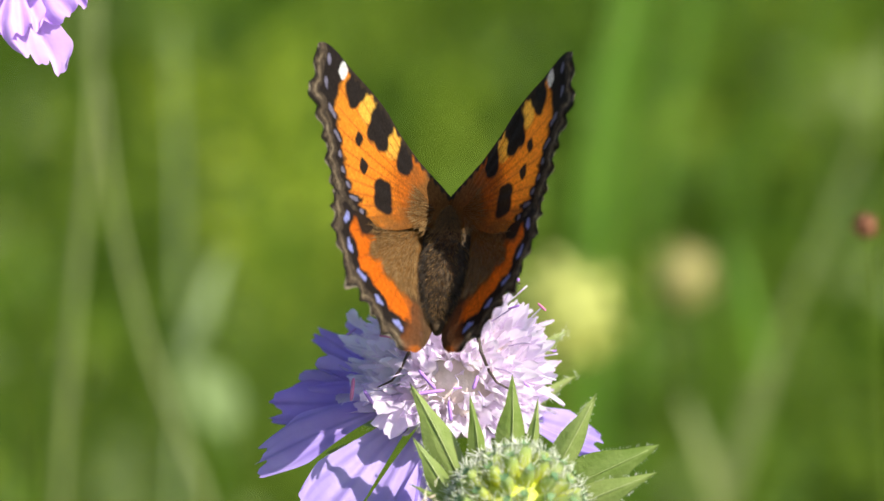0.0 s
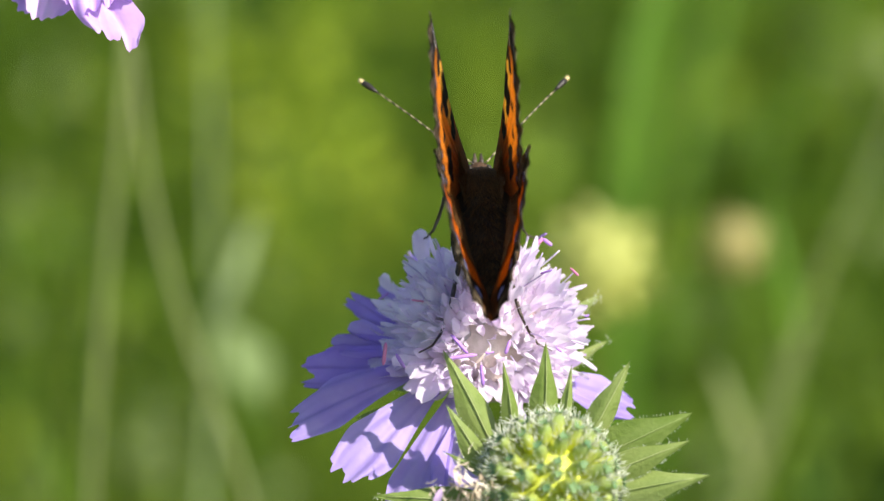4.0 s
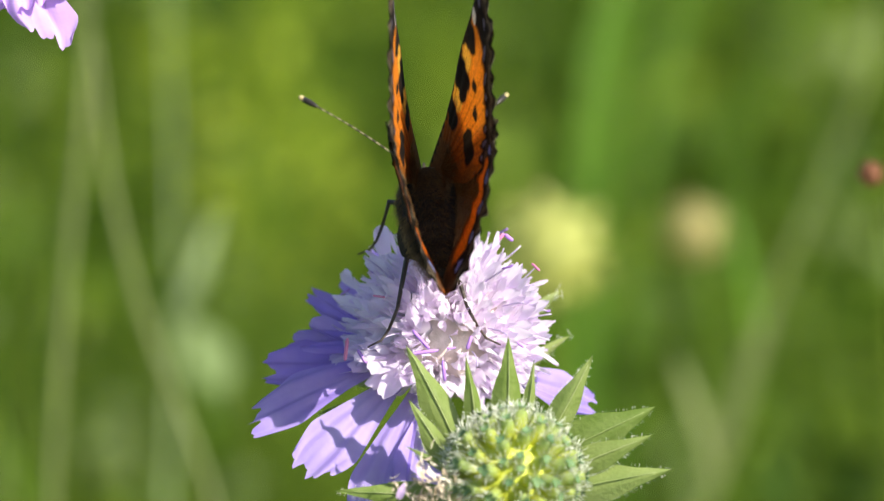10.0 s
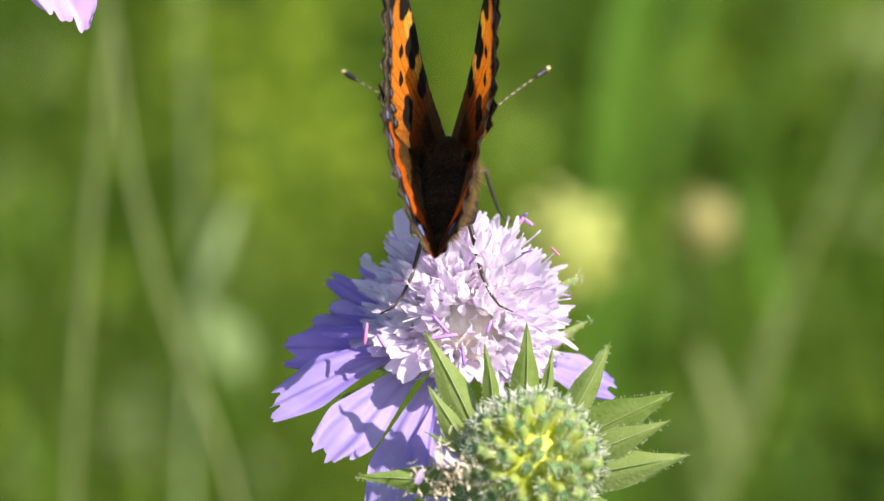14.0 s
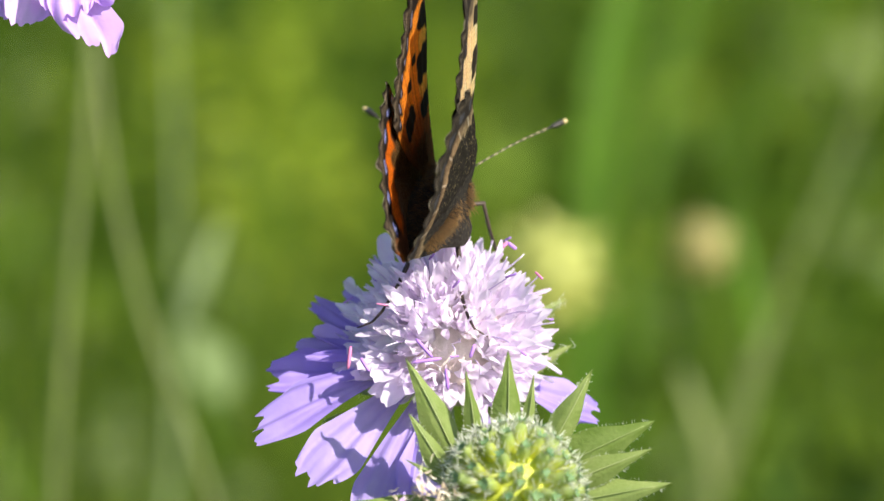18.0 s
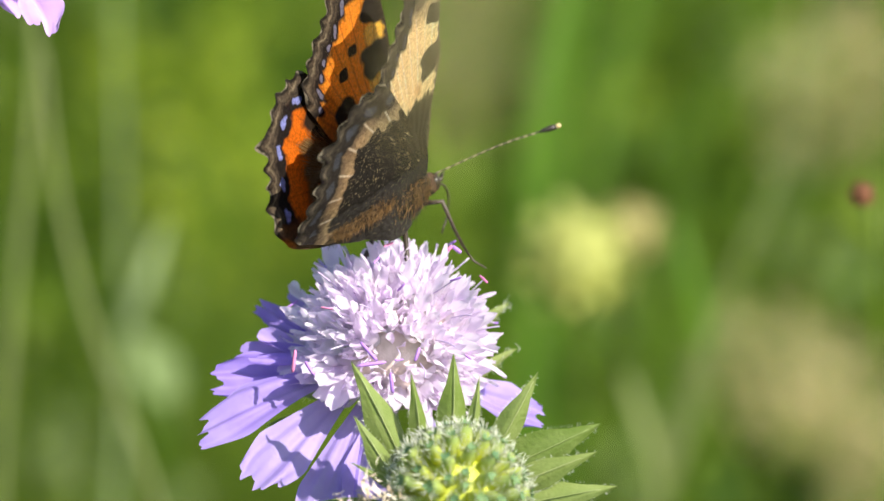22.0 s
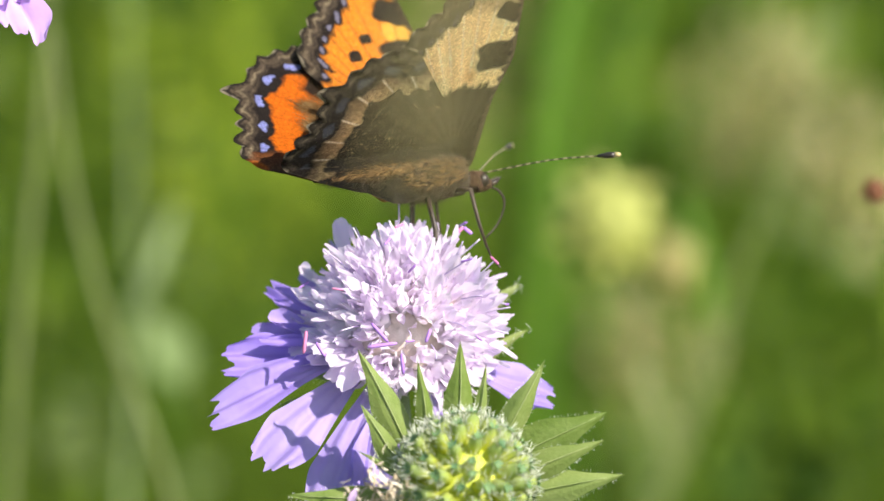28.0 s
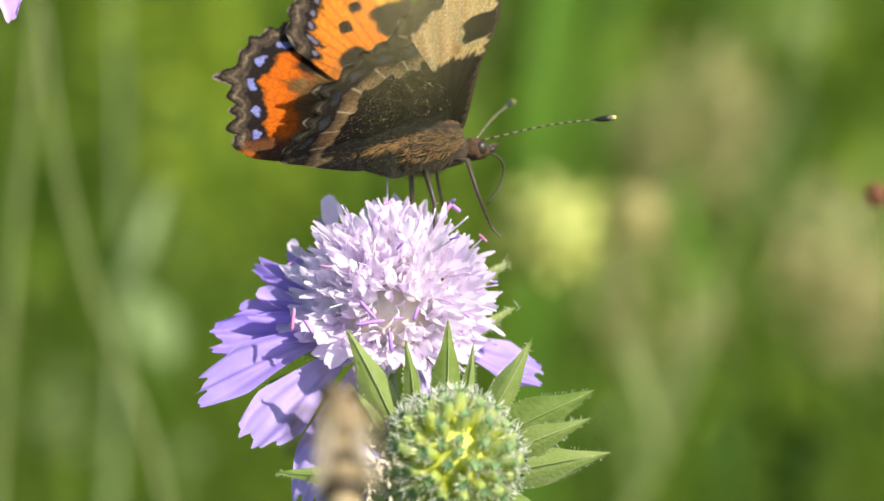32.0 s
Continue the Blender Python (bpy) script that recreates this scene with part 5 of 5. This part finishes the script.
# glowing patches of the backdrop, their sunlight put into the leaf colour
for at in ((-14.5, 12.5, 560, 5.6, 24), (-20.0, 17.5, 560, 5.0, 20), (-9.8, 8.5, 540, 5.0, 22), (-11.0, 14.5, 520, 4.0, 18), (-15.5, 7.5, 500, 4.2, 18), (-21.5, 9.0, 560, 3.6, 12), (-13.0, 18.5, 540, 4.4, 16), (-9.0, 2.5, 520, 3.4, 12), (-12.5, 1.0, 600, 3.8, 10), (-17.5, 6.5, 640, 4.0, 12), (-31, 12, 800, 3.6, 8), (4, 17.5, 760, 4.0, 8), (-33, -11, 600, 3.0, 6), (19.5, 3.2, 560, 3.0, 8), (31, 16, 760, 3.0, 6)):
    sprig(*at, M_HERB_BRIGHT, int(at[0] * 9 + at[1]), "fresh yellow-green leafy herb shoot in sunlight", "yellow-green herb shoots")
# darker parts of the backdrop, their shade put into the leaf colour
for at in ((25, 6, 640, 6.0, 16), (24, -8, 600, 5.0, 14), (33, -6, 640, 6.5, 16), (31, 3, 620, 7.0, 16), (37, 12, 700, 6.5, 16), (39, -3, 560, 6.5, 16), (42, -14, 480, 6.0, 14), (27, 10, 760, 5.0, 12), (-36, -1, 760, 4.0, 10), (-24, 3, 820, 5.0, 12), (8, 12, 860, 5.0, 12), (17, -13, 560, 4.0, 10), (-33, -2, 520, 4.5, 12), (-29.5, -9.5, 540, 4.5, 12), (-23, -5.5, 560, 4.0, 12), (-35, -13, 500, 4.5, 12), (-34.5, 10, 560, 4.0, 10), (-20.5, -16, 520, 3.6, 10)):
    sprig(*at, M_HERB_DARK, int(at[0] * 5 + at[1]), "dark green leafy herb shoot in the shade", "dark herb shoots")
ripe_bud = bud("scabious_seed_head", "round yellow-green seed head on a tall stem", 0.0, 0.0, 290, 10.4, M_BUD)
tan_bud = bud("scabious_bud", "small yellow and tan flower bud on a tall stem", 0.0, 0.0, 310, 5.6, M_BUD_TAN)
russet = bud("plantain_head", "small russet brown seed head on a thin stem", 0.0, 0.0, 60, 2.4, M_RUSSET)
dry = [dry_head(0, 0, -300, 10.5, 0.3, 0.30, 150), dry_head(0, 0, 420, 6.4, -0.4, 0.55, 210), dry_head(0, 0, 450, 7.2, 0.3, 0.5, 290), dry_head(0, 0, 430, 7.0, -0.2, 0.5, 290)]
flower = build_flower()
corner = build_corner_flower()
seed_head = build_seed_head()
butterfly, wings, hind_legs = build_butterfly()
bee = build_bee()

# seconds, place (right, up, away, mm), turn, pitch, roll, left and right wing's lift, sweep of the forewings, twist of fore and hind wings
FLIGHT = [
    (0, 1.89, 3.24, -9.0, -6.3, 46.6, 0.1, 61.4, 56.8, 1.5, 11.7, -1.4),
    (0.5, 2.41, 3.72, -9.0, -0.6, 44.6, -0.4, 50.1, 50.3, 0.9, 7.8, 0.0),
    (1.0, 1.98, 2.93, -9.1, -1.4, 44.4, -1.3, 34.4, 35.3, 3.8, 5.7, 2.2),
    (1.5, 2.01, 4.14, -9.1, -0.1, 41.6, -2.4, 54.6, 47.9, -2.7, 2.9, 1.8),
    (1.8, 1.77, 3.90, -9.0, 2.9, 42.1, -3.2, 81.2, 70.1, -7.9, 2.4, -1.4),
    (2.0, 1.70, 3.17, -9.0, 3.0, 43.2, -3.1, 88, 82.5, -6.3, 2.3, -6.1),
    (2.5, 1.46, 3.82, -9.0, 6.9, 42.6, -2.8, 89, 90, -3.5, 2.5, -7.0),
    (4.5, 2.79, 2.96, -9.0, 4.9, 50.8, -2.6, 73, 86, -1.7, 4.3, -6.1),
    (5, 2.15, 2.63, -9.0, 6.4, 50.9, -2.4, 70, 85, -0.8, 5.8, -5.3),
    (6, 2.17, 2.19, -9.0, 10.1, 51.0, -3.2, 73, 85, -1.2, 11.0, -2.5),
    (7, 2.39, 2.18, -9.1, 10.9, 54.1, -3.0, 66, 88.5, 0.9, 8.0, -3.2),
    (8, 1.03, 4.22, -9.2, 5.6, 48.5, -2.1, 62.5, 79, -3.2, 9.2, -1.8),
    (9, 1.42, 3.43, -9.0, 4.8, 40.7, -3.0, 83.3, 74.5, -0.6, 11.8, -3.6),
    (10, 1.41, 3.58, -8.7, 7.2, 40.2, -2.4, 79.5, 81.5, -3.5, 9.0, -6.2),
    (11, 1.13, 3.48, -8.5, 8.2, 45.0, -4.9, 79.5, 77.8, 1.4, 11.3, -4.2),
    (12, 1.30, 4.14, -8.2, 5.4, 43.1, -4.8, 87.5, 84, -2.4, 10.2, -7.3),
    (13, 1.27, 4.53, -7.8, 0.9, 41.3, -3.5, 79.2, 72, -0.2, 12.4, -3.0),
    (14, 0.66, 5.11, -7.3, -3.2, 38.4, -2.5, 81.6, 76, -3.0, 9.4, -5.5),
    (15, 1.21, 5.23, -6.7, -10.9, 36.0, 0.3, 89, 79.7, -0.1, 9.4, -2.8),
    (18, 1.16, 5.58, -5.4, -13.0, 30.0, 3.1, 89.0, 83.5, -2.2, 2.0, -4.6),
    (19, 1.12, 5.32, -4.9, -19.0, 33.8, 2.9, 94.5, 78.5, 0.4, 7.0, -3.5),
    (20, 0.95, 5.35, -4.7, -17.0, 33.8, 2.4, 94.0, 81.0, 3.2, 7.4, -3.4),
    (21, 1.07, 5.51, -4.4, -27.5, 31.0, 1.5, 98.7, 69.0, 3.6, 11.0, -3.2),
    (22, 0.43, 6.44, -4.1, -36.5, 26.9, 3.4, 91.6, 72.2, 1.4, 4.2, -4.0),
    (23, 0.34, 7.23, -3.8, -40.8, 26.2, 3.5, 87.4, 72.9, 4.7, 5.2, -1.7),
    (24, 0.80, 6.84, -3.2, -49.4, 23.2, 2.8, 79.0, 48.5, 0.3, 5.7, -1.6),
    (25, 0.51, 7.32, -3.0, -44.9, 24.2, 3.7, 76.5, 62.2, 3.7, -1.2, -2.1),
    (27.5, 1.50, 7.32, -2.3, -60.6, 10.4, 2.3, 46.5, 66.2, 0.9, -0.1, 1.9),
    (28, 1.48, 7.95, -2.2, -60.6, 8.1, 2.8, 51.8, 55.3, 1.7, 0.2, 3.3),
    (29, 1.26, 7.71, -2.1, -63.4, 8.4, 4.0, 68.1, 50.7, -4.1, -0.5, 5.8),
    (30, 2.33, 7.7, -2.2, -61.2, 11.3, 4.9, 44.9, 35.6, 1.6, 7.3, 5.1),
    (31, 1.15, 8.16, -2.0, -65.7, 13.1, 5.4, 47.8, 36.9, 3.0, 8.3, 1.6),
    (32, 2.09, 8.20, -2.1, -63.0, 12.3, 4.7, 52.1, 53.2, -0.1, 5.3, 7.8),
]


def body_pose(u, v, w, turn, pitch, roll):
    return VIEW @ Matrix.Translation(Vector((u, w, v)) * MM) @ pose(0, 0, 0, 0, 0, 90 + turn) @ pose(0, 0, 0, 0, -pitch) @ pose(0, 0, 0, roll)


def swaying(ob, rows, u=0.0, v=0.0, w=0.0):
    """Key a plant that nods by (right, up) millimetres, seen in the subject's plane, about its rest."""
    rest = ob.matrix_basis.copy()
    lift = VIEW.to_3x3() * ((600 + w) / 600)
    walk(ob, [(t, Matrix.Translation(lift @ Vector((a - u, 0, b - v)) * MM) @ rest) for t, a, b in rows])


def motions():
    walk(butterfly, [(r[0], body_pose(*r[1:7])) for r in FLIGHT])
    for side, column in ((1, 7), (-1, 8)):
        hinge = Matrix.Translation((0, side * 1.9 * MM, 0))
        shoulder = Matrix.Translation((0, side * 2.0 * MM, 0))
        lifted = [(r[0], hinge @ pose(0, 0, 0, side * r[column]), r) for r in FLIGHT]
        raised = [(r[0], shoulder @ pose(0, 0, 0, side * (r[column] + 1.8)), r) for r in FLIGHT]
        walk(wings["hind", side], [(t, m @ pose(0, 0, 0, -side * min(2.6, max(0.0, r[column] - 76) * 0.5)) @ pose(0, 0, 0, 0, -r[11])) for t, m, r in lifted])
        walk(wings["fore", side], [(t, m @ pose(0, 0, 0, 0, -r[10]) @ pose(0, 0, 0, 0, 0, -side * r[9])) for t, m, r in raised])
    for leg, root in hind_legs:
        walk(leg, [(t, Matrix.Translation(Vector(root) * MM) @ pose(0, 0, 0, 0, a)) for t, a in ((0, 0), (15, 0), (20, -8), (23, -22), (25.5, -36), (27.5, -50), (30, -54), (32, -52))])
    swaying(corner, [(0, -33.5, 19.2), (0.5, -33.7, 18.4), (1, -31.0, 19.2), (1.5, -28.1, 19.9), (2, -27.5, 18.2), (2.5, -29.8, 17.3), (4.5, -30.1, 19.2), (5, -29.0, 20.1), (6, -31.1, 18.1), (7, -33.1, 18.0),
                     (8, -31.1, 18.4), (9, -29.5, 19.4), (10, -32.5, 18.0), (11, -32.5, 18.2), (12, -30.1, 19.5), (13, -31.9, 18.6), (14, -32.6, 18.1), (15, -31.0, 18.5), (15.5, -29.5, 19.1), (17.5, -31.4, 16.9),
                     (18, -28.8, 18.1), (18.5, -27.5, 19.5), (19, -28.6, 18.7), (20, -32.5, 16.3), (21, -31.0, 17.6), (22, -29.2, 20.2), (22.5, -31.9, 21.5), (23, -33.1, 19.8), (24, -31.1, 17.8), (25, -31.7, 15.7),
                     (25.5, -32.9, 18.1), (27.5, -31.8, 16.6), (28, -31.2, 17.7), (29, -29.6, 18.9), (30, -31.8, 17.4), (31, -31.8, 16.0), (32, -32.7, 17.6)], -32.4, 17.4)
    swaying(seed_head, [(0, 0.06, 0.58), (0.5, 0.03, 0.58), (1, -0.01, 0.49), (1.5, -0.15, 0.35), (2, -0.03, 0.27), (2.5, -0.01, 0.25), (4.5, 0.22, 0.40), (5, 0.23, 0.48), (5.5, 0.19, 0.32), (6, 0.20, 0.35), (6.5, 0.18, 0.30), (7, 0.23, 0.41), (7.5, 0.28, 0.38), (8, 0.14, 0.32), (8.5, 0.12, 0.38), (9, 0.23, 0.35), (9.5, 0.29, 0.42), (10, 0.26, 0.38), (10.5, 0.31, 0.41), (11, 0.23, 0.35), (11.5, 0.17, 0.36), (12, 0.17, 0.37), (12.5, 0.21, 0.31), (13, 0.12, 0.34), (13.5, 0.15, 0.28), (14, 0.17, 0.30), (14.5, 0.25, 0.29), (15, 0.11, 0.21), (15.5, 0.07, 0.31), (17.5, -0.15, -0.37), (18, -0.03, -0.09), (18.5, -0.04, 0.04), (19, -0.06, -0.17), (19.5, -0.21, -0.50), (20, -0.16, -0.47), (20.5, 0.01, -0.28), (21, -0.16, -0.31), (21.5, -0.01, -0.18), (22, 0.03, -0.03), (22.5, 0.11, 0.09), (23, 0.03, -0.18), (23.5, -0.00, -0.28), (24, -0.24, -0.44), (24.5, -0.06, -0.16), (25, -0.08, -0.26), (25.5, -0.06, -0.35), (27.5, -0.23, -0.57), (28, -0.33, -0.69), (28.5, -0.29, -0.54), (29, -0.30, -0.61), (29.5, -0.35, -0.65), (30, -0.42, -0.80), (30.5, -0.42, -0.73), (31, -0.33, -0.67), (31.5, -0.31, -0.64), (32, -0.36, -0.70)], w=-22)
    swaying(dry[0], [(0, -72.9, 10.0), (18, -62.6, 8.3), (18.5, -45.8, 9.6), (19, -32.0, 11.6), (19.3, -20.4, 7.8), (19.6, -7.6, 6.6), (20, 3.8, 8.6), (20.3, 12.2, 12.6), (20.8, 9.6, 10.5), (21.5, 16.0, 15.8), (22.2, 6.1, 22.0), (22.8, 5.1, 18.8), (23.4, 3.6, 17.9), (24.3, 6.9, 22.6), (25, 10.3, 12.7), (25.5, 11.6, 8.1), (27.5, 7.5, 17.7), (28, 6.0, 16.2), (28.5, 7.9, 17.0), (29, 6.7, 18.1), (30, 1.5, 5.5), (31, -1.5, 6.7), (32, 5.3, 23.2)], w=-300)
    swaying(dry[1], [(0, 62.5, 12.3), (18, 60.3, 9.5), (19.5, 45.4, 8.1), (20.5, 37.4, 6.6), (21, 38.6, 7.1), (21.5, 38.4, -0.8), (22.2, 34.7, -10.1), (22.8, 28.7, -9.3), (23.4, 29.2, -6.7), (24, 32.0, 1.7), (25, 31.5, 2.1), (25.5, 23.7, 0.8), (27.5, 26.0, -6.6), (28, 25.5, -9.5), (28.5, 26.8, -7.7), (29, 27.3, -7.0), (30, 31.4, -7.3), (31, 29.4, -7.7), (32, 26.5, -7.0)], w=420)
    swaying(dry[2], [(0, 67.4, 22.4), (19, 61.2, 19.4), (20.5, 48.3, 16.8), (21.5, 45.1, 14.5), (23, 34.3, 22.0), (24, 37.5, 21.9), (25.5, 38.4, 19.2), (27.5, 36.7, 14.7), (28, 33.6, 13.2), (29, 33.9, 12.2), (30, 33.3, 17.3), (31, 31.5, 15.0), (32, 29.2, 8.7)], w=450)
    swaying(dry[3], [(0, 63.0, -12.8), (19, 56.9, -15.8), (20.5, 43.9, -13.9), (21, 33.6, -15.7), (22, 43.1, -13.6), (23, 43.3, -2.9), (24, 43.2, -6.1), (25.5, 38.8, -0.9), (28, 43.3, 6.4), (29, 42.2, 0.3), (30, 42.8, -4.1), (31, 40.9, -3.0), (32, 42.6, -4.2)], w=430)
    swaying(ripe_bud, [(0, 12.8, -1.7), (1, 13.7, -2.3), (2, 13.8, -1.6), (4.5, 12.6, -0.2), (6, 11.9, 0.2), (7, 12.3, -0.1), (9, 12.1, 0.4), (11, 12.0, 0.1), (13, 11.7, -1.0), (15, 11.8, -0.0), (17.5, 11.1, -1.6), (18.5, 13.1, 0.0), (19, 16.9, -0.5), (19.6, 26.6, -0.7), (20.3, 24.2, 2.3), (21, 13.7, 0.1), (22.2, 22.4, 1.4), (22.8, 33.5, 3.3), (23.4, 23.6, 1.5), (24.3, 14.6, -1.1), (25.5, 19.2, 1.2), (27.5, 15.6, -0.7), (28, 20.7, 2.4), (28.5, 20.2, 1.4), (29, 18.6, -1.1), (30, 15.7, -1.7), (30.5, 18.1, 0.8), (31, 18.2, 0.1), (32, 16.9, -0.4)], w=290)
    swaying(tan_bud, [(0, 23.3, 2.0), (1, 25.1, 1.7), (2, 25.9, 1.2), (4.5, 24.9, 2.0), (6, 25.1, 2.5), (7, 24.1, 1.9), (8, 24.7, 2.1), (9, 25.4, 2.6), (10, 24.8, 2.5), (12, 25.6, 2.4), (13, 24.2, 2.1), (14, 23.9, 1.8), (15.5, 26.0, 2.5), (17.5, 24.1, 1.7), (18.5, 26.5, 2.0), (19, 25.1, 1.5), (20, 23.5, 0.4), (21, 25.6, 0.1), (21.5, 23.6, 2.5), (22, 23.8, 3.6), (23, 35.2, 3.9), (24, 24.5, 0.6), (25.5, 26.2, 0.9), (28, 26.4, -1.0), (29, 21.6, -0.6), (30, 24.9, 1.3), (31, 24.0, 1.2), (32, 24.3, 1.2)], w=310)
    swaying(russet, [(0, 39.4, 6.8), (0.5, 37.7, 6.1), (1, 41.4, 4.0), (2, 43.4, 2.5), (5, 42.6, 3.6), (8.5, 39.7, 5.6), (9, 38.8, 5.2), (9.5, 40.5, 6.4), (10, 40.4, 7.9), (11, 43.5, 6.2), (13, 42.9, 6.7), (15, 41.8, 5.0), (15.5, 42.3, 4.5), (18, 43.9, 4.2), (20, 42.9, 4.3), (22.5, 44.4, 7.6), (23, 42.9, 6.4), (24, 43.9, 5.0), (27.5, 44.4, 7.0), (28, 44.4, 5.9), (28.5, 43.7, 6.5), (29, 43.7, 6.7), (30, 46.5, 5.5), (32, 45.7, 3.7)], w=60)
    def beside(x, y):
        return VIEW @ Matrix.Translation(Vector((x, -70.0, y)) * MM) @ pose(0, 0, 0, 0, 0, 97) @ pose(0, 0, 0, 0, -62)
    walk(bee, [(t, beside(x, y)) for t, x, y in ((0, 12, -60), (30.5, 8, -50), (31.2, 3.4, -36), (31.4, 3.2, -30), (31.6, 2.4, -25), (31.8, 0.5, -20.6), (32, -1.3, -18.4))])


motions()
